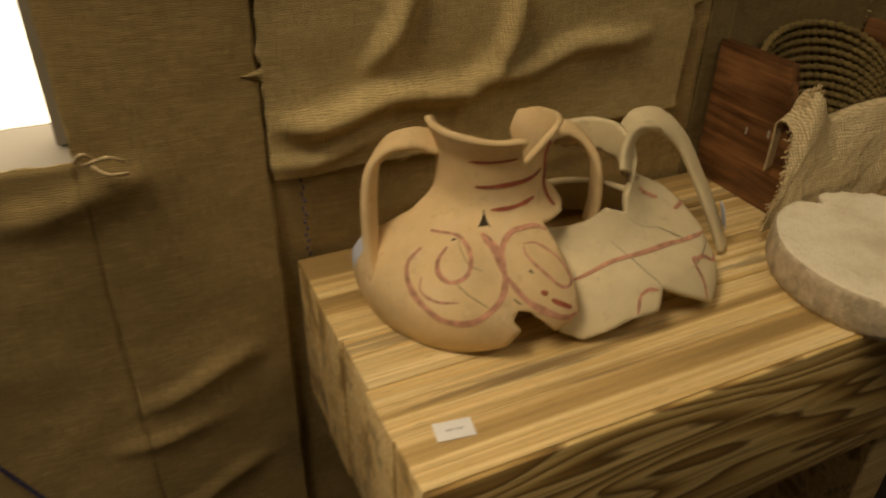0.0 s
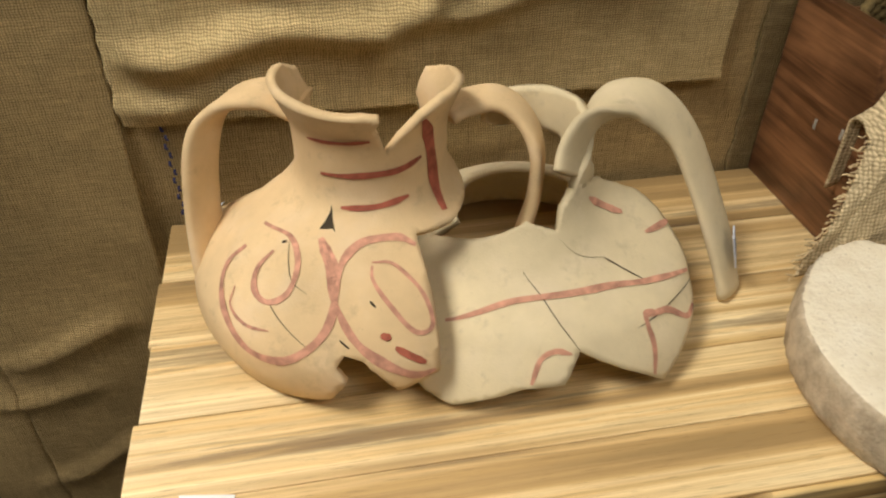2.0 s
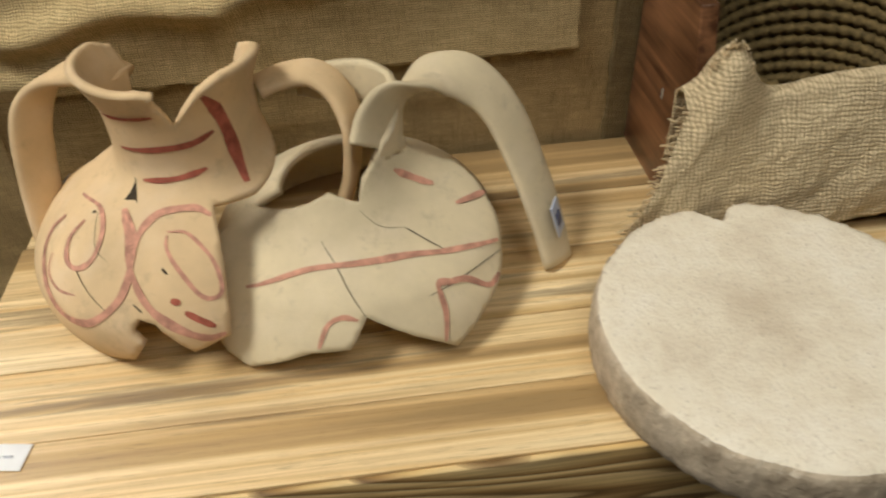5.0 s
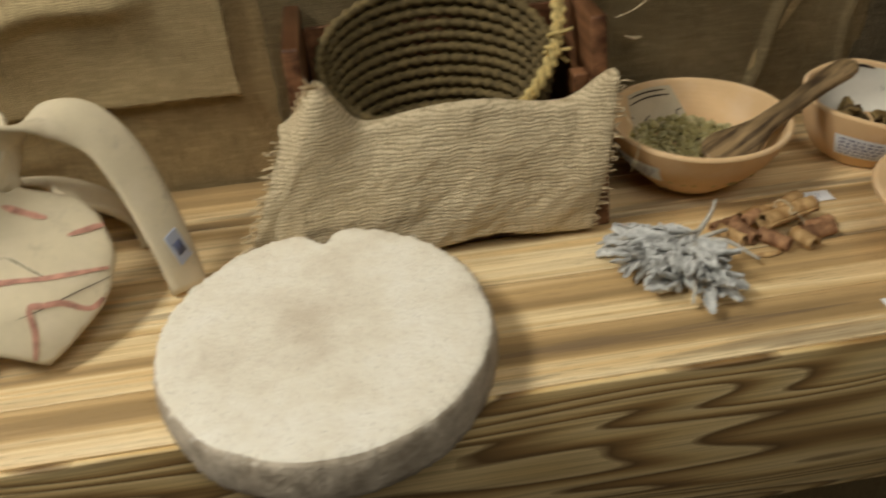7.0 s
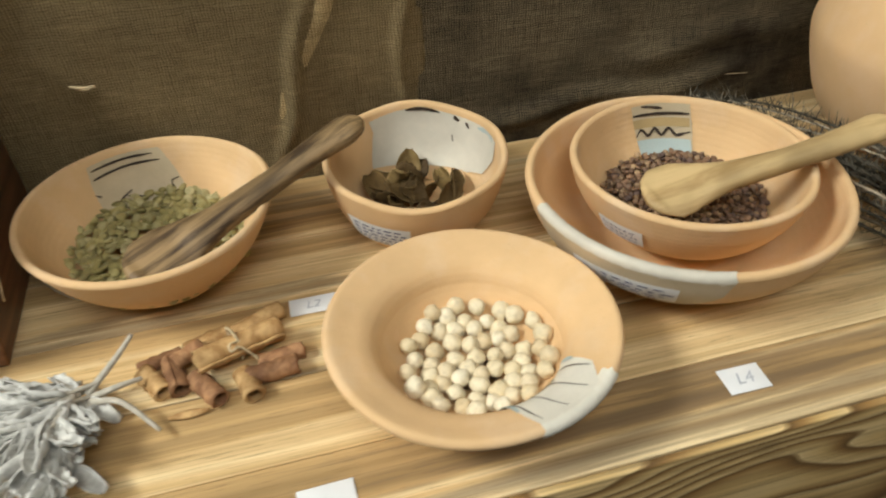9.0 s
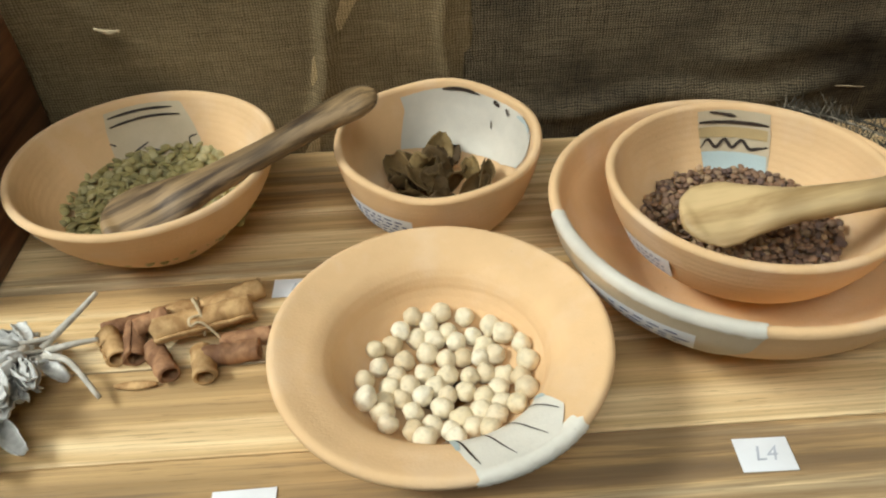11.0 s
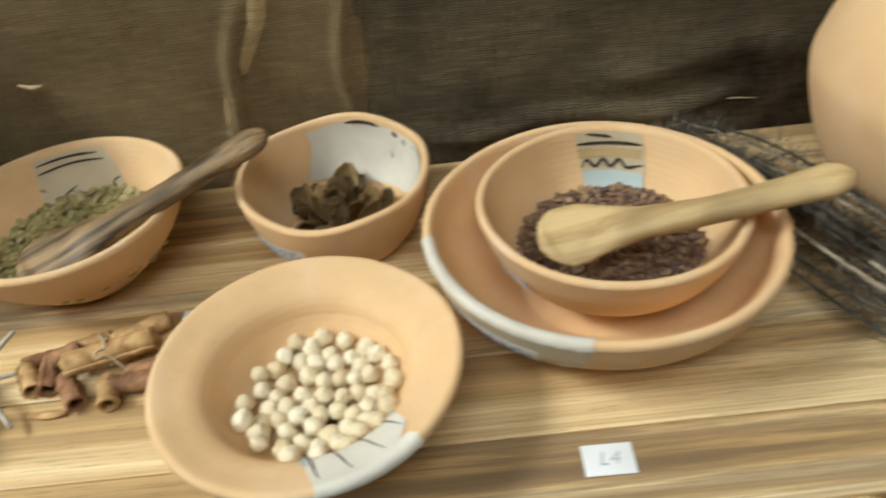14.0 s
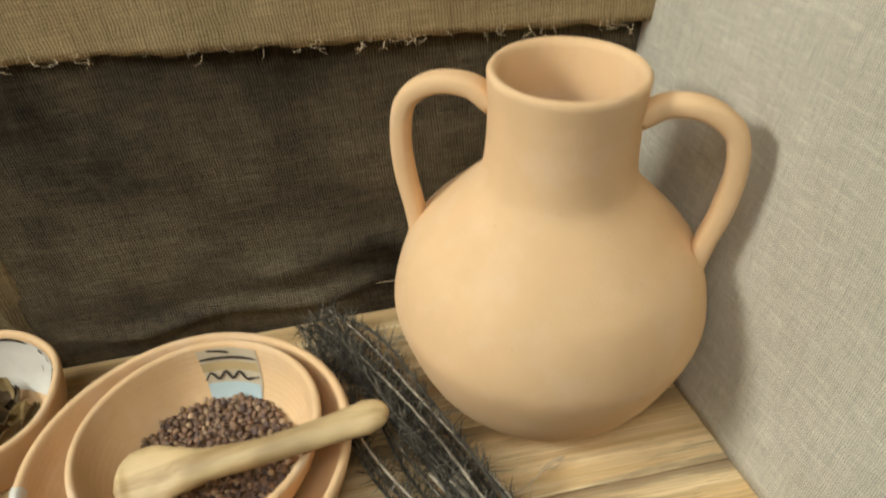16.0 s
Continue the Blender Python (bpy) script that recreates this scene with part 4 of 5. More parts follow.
def heap(name, label, root_at, mesh_data, count, spread, gap, top, tilt, seed, squash=0.0, hole=None):
    """Loose seeds lying in a bowl, as one mesh."""
    rnd = random.Random(seed)
    placed, bm = [], bmesh.new()
    tries = 0
    while len(placed) < count and tries < 60000:
        tries += 1
        a, r = rnd.uniform(0, 2 * math.pi), spread * math.sqrt(rnd.random())
        x, y = r * math.cos(a), r * math.sin(a)
        layer = len(placed) * 3 // count
        z = top(x, y) - (2 - layer) * 0.0013 + rnd.uniform(-0.0005, 0.0007)
        if any((x - p[0]) ** 2 + (y - p[1]) ** 2 < gap ** 2 and p[2] == layer for p in placed):
            continue
        placed.append((x, y, layer))
        m = Matrix.LocRotScale((x, y, z), Euler((rnd.gauss(0, tilt), rnd.gauss(0, tilt), rnd.uniform(0, 6.28))), [rnd.uniform(0.85, 1.12)] * 3)
        k = len(bm.verts)
        bm.from_mesh(mesh_data)
        bm.verts.ensure_lookup_table()
        for v in bm.verts[k:]:
            v.co = m @ v.co
    ob = part(name, bm, mesh_data.materials[0])
    ob.location = root_at
    return tagged(ob, label, "seeds", "", "stuff")


# green lentils
B1 = (0.9006, 0.5165, H)
b1, o1, i1 = bowl(B1, [(0.026, 0.0), (0.030, 0.002), (0.045, 0.016), (0.057, 0.031), (0.0655, 0.0485)], 0.0045, "terracotta bowl with inset painted sherd, holding green lentils", "terracotta bowls")
sh = part("inset_sherd", patch_bm(i1, [(126, 47.5), (106, 48), (86, 47.5), (80, 38), (73, 28), (68, 21), (100, 20), (132, 23), (129, 36)], -0.0005, 0.0, 0.0025, 0.0004, 4), CERAMIC, b1, "old cream sherd set into the wall")
for k, (pts, w) in enumerate([([(125, 44.7), (107, 45.2), (90, 44.8)], 0.0017), ([(126, 40.2), (106, 41.3), (86.5, 41)], 0.0017), ([(118, 26), (107.5, 29)], 0.0014), ([(112, 27), (100, 24)], 0.0012),
                              ([(76, 31), (81, 29), (78, 24)], 0.0012), ([(130, 33), (127, 31)], 0.0014)]):
    part("painted_line", stroke_bm(i1, pts, w, -0.0010, k), INK, sh)
sticker(o1, b1, -180, -136, 20, 36, 1, 4, 1)
heap("green_lentils", "olive-green dried lentils heaped in the bowl", B1, lens_mesh(0.0031, 0.0013, LENTIL_GREEN), 640, 0.0485, 0.0036, lambda x, y: 0.0240 + 0.05 * (y * 0.5 - x * 0.35), 0.45, 11)

# dried leaves
B2 = (1.048, 0.5250, H)
b2, o2, i2 = bowl(B2, [(0.032, 0.0), (0.036, 0.002), (0.0450, 0.016), (0.0502, 0.031), (0.053, 0.045)], 0.0045, "small deep terracotta bowl with glazed grey-white sherd", "terracotta bowls",
                  warp=lambda a, r, z: (r * (1 + 0.015 * math.sin(2 * a + 0.6)), z * (1 + 0.07 * math.sin(a * 1.0 - 0.2) * (z / 0.045) + 0.018 * math.sin(5 * a + 1))))
part("inset_sherd", patch_bm(i2, [(114, 43), (112, 36), (117, 26), (122, 17), (90, 13), (60, 12), (25, 14), (6, 19), (-3, 32), (0, 43), (20, 44), (45, 44), (80, 44)], -0.0006, 0.0, 0.0025, 0.0003, 5), CERAMIC_WHITE, b2, "grey-white glazed sherd")
for k, (pts, w) in enumerate([([(84, 43.5), (70, 44), (58, 43.3)], 0.0022), ([(47, 43), (42, 41.5)], 0.0030), ([(36, 42), (33, 39)], 0.0022), ([(47, 32), (46, 28)], 0.0008), ([(24, 42), (12, 43), (4, 42)], 0.0026)]):
    part("painted_line", stroke_bm(i2, pts, w, -0.0011, k), INK if k < 4 else CERAMIC_BLUE, b2)
sticker(o2, b2, -151, -108, 13, 32, -1, 5, 2)
rnd = random.Random(21)
for k in range(24):
    l, w = rnd.uniform(0.015, 0.026), rnd.uniform(0.006, 0.010)
    curl, fold = rnd.uniform(-1.5, 2.2), rnd.uniform(0.5, 1.8)

    def leaf(u, v, l=l, w=w, curl=curl, fold=fold, s=k):
        t, side = u - 0.5, v - 0.5
        ww = w * (math.sin(math.pi * (0.06 + 0.9 * u)) ** 0.7)
        a = side * 2 * fold
        return (l * t, ww * math.sin(a) / max(0.3, fold), ww * 0.8 * (1 - math.cos(a)) + l * 0.25 * math.sin(curl * t * 2) + 0.0032 * noise.noise(Vector((u * 5, v * 4, s))))

    ob = part("dried_leaf", sheet_bm(12, 8, leaf, 0.0005), DRY_LEAF)
    a, r = rnd.uniform(0, 6.28), 0.031 * math.sqrt(rnd.random())
    ob.matrix_world = Matrix.Translation((B2[0] + r * math.cos(a), B2[1] + r * math.sin(a), H + 0.013 + 0.011 * rnd.random() * (1 - r / 0.034))) @ Euler((rnd.uniform(-0.8, 0.8), rnd.uniform(-0.7, 0.7), rnd.uniform(0, 6.28))).to_matrix().to_4x4()
    tagged(ob, "curled dry brown leaf in the small bowl", "leaf", "dried leaves in the bowl")

# chickpeas
B3 = (1.0420, 0.3956, H)
b3, o3, i3 = bowl(B3, [(0.026, 0.0), (0.031, 0.002), (0.0400, 0.010), (0.0458, 0.0185), (0.0482, 0.0245), (0.0515, 0.0278), (0.058, 0.0305), (0.0655, 0.0335)], 0.0052, "terracotta dish with a broad flat rim and painted sherd", "terracotta bowls", name="dish")
sh = part("inset_sherd", patch_bm(i3, [(-97, 19), (-82, 24), (-64, 25), (-44, 23), (-33, 22), (-37, 30), (-40, 35), (-52, 38), (-68, 38.4), (-82, 38.3), (-88, 31)], -0.0006, 0.0, 0.0025, 0.0003, 6), CERAMIC_CHALK, b3, "white glazed rim sherd with thin dark lines")
part("rim_sherd", lip_bm(b3, -82, -44, 8), CERAMIC_CHALK, sh, "worn white glazed lip of the sherd")
for k, (pts, w, m) in enumerate([([(-90, 25), (-80, 37.5)], 0.0010, INK), ([(-78, 24.5), (-68, 37.5)], 0.0009, INK), ([(-63, 25), (-55, 37)], 0.0009, INK), ([(-47, 23.5), (-43, 35)], 0.0009, INK),
                                 ([(-59, 26), (-53, 27.5)], 0.0040, CERAMIC_OCHRE), ([(-91, 22), (-86, 34)], 0.0035, CERAMIC_BLUE), ([(-36, 24), (-38, 31)], 0.0030, CERAMIC_BLUE)]):
    part("painted_line", stroke_bm(i3, pts, w, -0.0010, k), m, sh)


def pea_mesh(seed):
    bm = bmesh.new()
    bmesh.ops.create_icosphere(bm, subdivisions=3, radius=0.0044)
    beak = Vector((1, 0.1, 0.2)).normalized()
    for v in bm.verts:
        d = v.co.normalized()
        k = 1 + 0.15 * noise.noise(d * 1.6 + Vector((seed, 0, 0))) + 0.06 * noise.noise(d * 4 + Vector((seed, 3, 0)))
        k += 0.26 * max(0, d.dot(beak)) ** 9
        k -= 0.20 * math.exp(-(d.y / 0.16) ** 2) * max(0, d.dot(Vector((0.5, 0, 0.87)))) ** 2
        v.co = d * 0.0044 * k
    return mesh_of(bm, PEA)


peas = [pea_mesh(s) for s in range(5)]
rnd = random.Random(9)
spots = []
tries = 0
while tries < 9000 and len(spots) < 70:
    tries += 1
    a, r = rnd.uniform(0, 6.28), 0.0345 * math.sqrt(rnd.random())
    x, y = r * math.cos(a) + 0.0015, r * math.sin(a) - 0.001
    if all((x - p) ** 2 + (y - q) ** 2 > 0.0069 ** 2 for p, q in spots):
        spots.append((x, y))
for k, (x, y) in enumerate(spots):
    r = math.hypot(x, y)
    z = 0.0095 + max(0.0, r - 0.026) * 0.9
    ob = new("chickpea", peas[k % 5])
    ob.matrix_world = Matrix.LocRotScale((B3[0] + x, B3[1] + y, H + z + rnd.uniform(-0.0003, 0.0006)), Euler([rnd.uniform(0, 6.28) for _ in range(3)]), [rnd.uniform(0.9, 1.1)] * 3)
    tagged(ob, "dry beige wrinkled chickpea lying in the dish", "chickpea", "chickpeas in the dish")

# nested bowls with brown lentils
B4 = (1.1805, 0.4567, H)
b4, o4, i4 = bowl(B4, [(0.038, 0.0), (0.045, 0.003), (0.067, 0.016), (0.0795, 0.031), (0.0848, 0.0460)], 0.0052, "large shallow terracotta bowl with a cream sherd", "terracotta bowls")
sh = part("inset_sherd", patch_bm(o4, [(-178, 45.8), (-150, 45.8), (-125, 45.8), (-104, 45.8), (-106, 34), (-114, 22), (-128, 13), (-148, 13), (-165, 20), (-174, 34)], 0.0006, 0.0, 0.003, 0.0004, 7), CERAMIC, b4, "cream glazed sherd set into the rim")
part("rim_sherd", lip_bm(b4, -178, -104, 5), CERAMIC_WHITE, sh, "worn white glazed lip of the sherd")
for k, (a, w) in enumerate(((-166, 5), (-150, 4), (-131, 6), (-115, 4))):
    part("chip", stroke_bm(i4, [(a, 46.0 - 0.9), (a + w, 46.0 - 1.2)], 0.0022, -0.0010, k), CERAMIC_BLUE, sh, "faded blue-grey glaze mark")
sticker(o4, b4, -158, -120, 23, 38, 1, 4, 3, True)
B5 = (1.1868, 0.4640, H + 0.0075)
b5, o5, i5 = bowl(B5, [(0.027, 0.0), (0.034, 0.003), (0.050, 0.015), (0.0595, 0.030), (0.0643, 0.0445)], 0.0045, "terracotta bowl of brown lentils nested in a larger bowl", "terracotta bowls")
sh = part("inset_sherd", patch_bm(i5, [(96, 44.5), (80, 45), (61, 44.5), (57, 30), (53, 17), (72, 16), (92, 17), (94, 30)], -0.0005, 0.0, 0.0025, 0.0003, 8), CERAMIC, b5, "sherd painted with ochre, blue and a brown zigzag")
part("band", patch_bm(i5, [(95, 36.5), (60, 36.5), (59, 31.5), (94.5, 31.5)], -0.0009, 0.0, 0.002, 0.0002), CERAMIC_OCHRE, sh)
part("band", patch_bm(i5, [(93.5, 25), (57, 25), (54, 17.5), (92.5, 17.5)], -0.0009, 0.0, 0.002, 0.0002), CERAMIC_BLUE, sh)
part("painted_line", stroke_bm(i5, [(95, 39), (60.5, 39)], 0.0021, -0.0011, 1, 20), INK, sh)
part("painted_line", stroke_bm(i5, [(90, 44), (83, 43), (77, 42)], 0.0018, -0.0011, 2), INK, sh)
part("zigzag", stroke_bm(i5, [(94, 27), (90, 30.5), (85.5, 27), (81, 30.5), (76.5, 27), (72, 30.5), (67, 27), (62, 28), (58, 29)], 0.0019, -0.0012, 3), INK, sh)
sticker(o5, b5, -166, -140, 20, 33, 1, 3, 4)
heap("brown_lentils", "brown and purplish dried lentils in the bowl", B5, lens_mesh(0.0021, 0.0010, LENTIL_BROWN), 1000, 0.0445, 0.0027, lambda x, y: 0.0205 + 0.03 * x, 0.5, 12)


# ---------------------------------------------------------------- spoons
def spoon(label, ctrl, wide, thick, mat, side, pale=None):
    """A carved olive-wood spoon: flat oval head running into a round-ended handle."""
    n = 64
    pts = curve_pts(ctrl, n)
    rings = []
    for i, p in enumerate(pts):
        u = i / n
        t = (pts[min(i + 1, n)] - pts[max(i - 1, 0)]).normalized()
        x = Vector(side) - t * Vector(side).dot(t)
        x.normalize()
        y = x.cross(t)
        hw = float(np.interp(u, [0, 0.02, 0.06, 0.14, 0.24, 0.34, 0.44, 0.6, 0.8, 0.92, 0.98, 1.0], [0.10, 0.45, 0.74, 1.0, 0.98, 0.74, 0.50, 0.40, 0.45, 0.52, 0.40, 0.12])) * wide
        ht = float(np.interp(u, [0, 0.05, 0.2, 0.4, 0.6, 0.95, 1.0], [0.25, 0.6, 0.75, 1.0, 1.0, 0.95, 0.3])) * thick
        ring = []
        for j in range(16):
            a = 2 * math.pi * j / 16
            dip = 0.35 * thick * max(0, math.sin(a)) * bez(u, 0.02, 0.1) * (1 - bez(u, 0.26, 0.38))
            ring.append(p + x * hw * math.cos(a) + y * (ht * math.sin(a) - dip))
        rings.append(ring)
    along = (pts[-1] - pts[0]).normalized()
    place = Matrix.Translation(pts[0]) @ along.to_track_quat("X", "Z").to_matrix().to_4x4()
    root = thing("spoon", pts[0], label, "spoon", "wooden spoons")
    root.matrix_world = place
    cut = 26
    for name, some in (("head", rings[:cut + 1]), ("handle", rings[cut:])):
        bm = bmesh.new()
        some = [[bm.verts.new(place.inverted() @ c) for c in ring] for ring in some]
        for a, b in zip(some, some[1:]):
            for j in range(16):
                bm.faces.new((a[j], a[(j + 1) % 16], b[(j + 1) % 16], b[j]))
        bm.faces.new(some[0][::-1] if name == "head" else some[-1])
        bmesh.ops.recalc_face_normals(bm, faces=bm.faces[:])
        part(name, bm, mat, root)


spoon("dark-grained olive-wood spoon resting in green lentils", [(0.8925, 0.466, 0.7890), (0.907, 0.4765, 0.793), (0.931, 0.4875, 0.798), (0.965, 0.503, 0.807), (0.992, 0.513, 0.8165), (1.019, 0.5215, 0.825)], 0.0178, 0.0055, OLIVE, (0.45, -1.0, -0.30))
spoon("pale olive-wood spoon resting in brown lentils", [(1.1485, 0.4385, 0.7985), (1.165, 0.4415, 0.8015), (1.189, 0.440, 0.8045), (1.225, 0.437, 0.8105), (1.258, 0.437, 0.8165), (1.286, 0.4385, 0.821)], 0.0165, 0.0055, OLIVE_PALE, (-0.1, -1.0, -0.35))


# ---------------------------------------------------------------- terracotta jug
JUG = (1.3765, 0.499, H)
jug = thing("jug", JUG, "two-handled terracotta jug with a round body and wide neck", "jug", turn=(0, 4.6, 0))
prof = smooth_profile([(0.0, 0.0), (0.026, 0.0), (0.045, 0.006), (0.068, 0.028), (0.0825, 0.064), (0.083, 0.084), (0.074, 0.110), (0.055, 0.131), (0.0415, 0.145), (0.0372, 0.157), (0.0360, 0.182), (0.0370, 0.200)], 80)
prof = [(max(r, 0.0), max(z, 0.0)) for r, z in prof] + [(0.0371, 0.2026), (0.0357, 0.2042), (0.0334, 0.2036), (0.0318, 0.200), (0.0308, 0.180), (0.0318, 0.157), (0.038, 0.143), (0.060, 0.120), (0.070, 0.09), (0.05, 0.03), (0.0, 0.02)]
part("body", lathe_bm(prof, 160), TERRACOTTA_JUG, jug)
for ang in (156, -24):
    c, s = math.cos(radians(ang)), math.sin(radians(ang))
    line = [(0.0340, 0.183), (0.046, 0.1905), (0.063, 0.190), (0.0765, 0.180), (0.0805, 0.162), (0.079, 0.140), (0.0745, 0.118), (0.0725, 0.106), (0.073, 0.098)]
    ctrl = [(r * c, r * s, z) for r, z in line]
    part("handle", strap_bm(ctrl, 0.0125, 0.0105, (-s, c, 0), 44, taper=lambda u: 1.25 - 0.3 * math.sin(math.pi * min(1, u * 1.1)) + 0.35 * bez(u, 0.88, 1.0)), TERRACOTTA_JUG, jug)


# ---------------------------------------------------------------- cinnamon
def quill(a, b, r, mat, z, seed, label):
    """A rolled bark stick: a spiral sheet with ragged ends."""
    a, b = Vector((*a, z)), Vector((*b, z + 0.0006))
    length = (b - a).length
    rnd = random.Random(seed)
    turns = rnd.uniform(1.35, 1.7)
    r *= 1.08

    def f(u, v):
        th = 2 * math.pi * turns * v + seed
        rr = r * (1 - 0.28 * v) * (1 + 0.2 * noise.noise(Vector((u * 7, v * 9, seed))))
        x = length * (u + (0.045 * noise.noise(Vector((v * 9, seed, u * 2))) if u in (0.0, 1.0) else 0))
        return (x, rr * math.cos(th), rr * math.sin(th) * 0.92 + 0.0006 * noise.noise(Vector((u * 3, seed, 4))))

    bm = sheet_bm(18, 40, f, 0.0009)
    ob = tagged(part("cinnamon_stick", bm, mat), label, "cinnamon stick", "cinnamon sticks on the bench")
    d = b - a
    ob.matrix_world = Matrix.Translation(a) @ d.to_track_quat("X", "Z").to_matrix().to_4x4()
    return ob


for k, (a, b, r, z, dark) in enumerate([((0.932, 0.4495), (0.958, 0.4625), 0.0042, 0.0055, 0), ((0.909, 0.447), (0.930, 0.4535), 0.0046, 0.0045, 0), ((0.915, 0.4315), (0.957, 0.4435), 0.0052, 0.0120, 0),
                                        ((0.944, 0.4300), (0.966, 0.4330), 0.0036, 0.0034, 1), ((0.938, 0.4215), (0.962, 0.4235), 0.0043, 0.0042, 1), ((0.9355, 0.4260), (0.9400, 0.4095), 0.0042, 0.0040, 0),
                                        ((0.913, 0.4300), (0.9245, 0.4120), 0.0042, 0.0041, 1), ((0.902, 0.4440), (0.907, 0.4225), 0.0042, 0.0041, 1), ((0.889, 0.4405), (0.899, 0.4235), 0.0040, 0.0038, 0),
                                        ((0.886, 0.4435), (0.907, 0.4490), 0.0028, 0.0027, 1), ((0.934, 0.4415), (0.956, 0.4480), 0.0040, 0.0040, 0), ((0.905, 0.4370), (0.918, 0.4440), 0.0034, 0.0090, 1)]):
    quill(a, b, r, CINNAMON_DARK if dark else CINNAMON, H + z, k + 1, ("dark red-brown" if dark else "light brown") + " rolled cinnamon bark stick")
flake = tagged(part("bark_flake", sheet_bm(14, 6, lambda u, v: (0.900 + 0.019 * u, 0.4105 + 0.005 * (v - 0.5) * math.sin(math.pi * (0.1 + 0.8 * u)), H + 0.0012 + 0.0012 * math.sin(v * 3.1)), 0.0006), CINNAMON), "thin flake of cinnamon bark", "bark")
loop = [(0.9345, 0.4425, 0.7530), (0.9325, 0.4450, 0.7590), (0.9310, 0.4470, 0.7640), (0.9320, 0.4430, 0.7690), (0.9350, 0.4380, 0.7685), (0.9372, 0.4335, 0.7640), (0.9365, 0.4320, 0.7570)]
tie = tagged(part("string", merge([tube_bm(curve_pts(loop, 40), 0.0008, 6), tube_bm(curve_pts([(0.936, 0.4355, 0.7665), (0.9325, 0.4320, 0.7680), (0.9330, 0.4295, 0.7660), (0.9368, 0.4315, 0.7660), (0.9425, 0.4300, 0.7600), (0.9440, 0.4295, 0.7570)], 36), 0.0007, 6)]), JUTE), "pale thin string tied round cinnamon sticks", "string")


# ---------------------------------------------------------------- sage
sage = thing("sage_bunch", (0.862, 0.425, H), "bunch of dried grey sage stems and leaves", "herbs")
rnd = random.Random(31)
for k in range(16):
    a = radians(rnd.uniform(172, 276))
    l = rnd.uniform(0.03, 0.055)
    end = Vector((l * math.cos(a), l * math.sin(a) * 0.95, rnd.uniform(0.003, 0.014)))
    st0 = Vector((rnd.uniform(-0.004, 0.012), rnd.uniform(-0.003, 0.010), rnd.uniform(0.004, 0.014)))
    mid = (st0 + end) / 2 + Vector((rnd.uniform(-0.006, 0.006), rnd.uniform(-0.006, 0.006), rnd.uniform(0.0, 0.010)))
    line = curve_pts([st0, mid, end], 14)
    part("stem", tube_bm(line, lambda u: 0.0013 - 0.0006 * u, 6), SAGE_STEM, sage)
    for j in range(rnd.randint(8, 12)):
        p = line[min(14, 2 + j + rnd.randint(0, 3))]
        ln, w = rnd.uniform(0.013, 0.025), rnd.uniform(0.0022, 0.0042)
        fold, curl = rnd.uniform(1.1, 2.5), rnd.uniform(-0.009, 0.011)

        def leaf(u, v, ln=ln, w=w, fold=fold, curl=curl, s=k * 9 + j):
            ww = w * math.sin(math.pi * (0.06 + 0.86 * u)) ** 0.55
            b = (v - 0.5) * 2
            return (ln * u, ww * math.sin(b * fold), ww * 0.9 * (1 - math.cos(b * fold)) + curl * u * u + 0.0026 * noise.noise(Vector((u * 8, v * 3, s))))

        ob = part("leaf", sheet_bm(10, 6, leaf, 0.0005), SAGE, sage)
        za = a + rnd.uniform(-0.9, 0.9)
        ob.matrix_local = Matrix.Translation((p.x, p.y, max(0.003, p.z))) @ Euler((rnd.uniform(-1.2, 1.2), rnd.uniform(-0.12, 0.12), za)).to_matrix().to_4x4()
for ctrl in ([(0.004, 0.003, 0.010), (0.018, 0.014, 0.018), (0.026, 0.024, 0.022)], [(0.004, 0.0, 0.008), (0.020, -0.008, 0.012), (0.036, -0.024, 0.006)], [(0.004, 0.002, 0.008), (0.018, 0.002, 0.012), (0.028, 0.006, 0.010)],
             [(-0.01, 0.0, 0.012), (-0.035, 0.004, 0.016), (-0.06, 0.010, 0.010)], [(0.0, 0.0, 0.014), (-0.010, -0.03, 0.016), (-0.022, -0.055, 0.006)]):
    part("stem", tube_bm(curve_pts(ctrl, 12), lambda u: 0.0019 - 0.0008 * u, 7), SAGE_STEM, sage)

# ---------------------------------------------------------------- dark herb bunch
herb = thing("herb_bunch", (1.285, 0.445, H), "bunch of dry dark herb twigs tied at the stems", "herbs")
rnd = random.Random(41)
axis = [(1.243, 0.568, 0.762), (1.266, 0.520, 0.768), (1.290, 0.458, 0.770), (1.320, 0.400, 0.764), (1.357, 0.348, 0.757)]
verts, faces = [], []


def needle(p, d, l, w, bend):
    side = d.cross(Vector((0.2, 0.3, 0.9))).normalized() * w
    k = len(verts)
    q = p + d * l * 0.55 + bend * 0.35
    e = p + d * l + bend
    up = d.cross(side).normalized() * w
    for c in (p + side, p - side, p + up, q + side * 0.8, q - side * 0.8, q + up * 0.8, e):
        verts.append((c.x, c.y, c.z))
    for f in ((0, 1, 4, 3), (1, 2, 5, 4), (2, 0, 3, 5), (3, 4, 6), (4, 5, 6), (5, 3, 6)):
        faces.append([k + i for i in f])


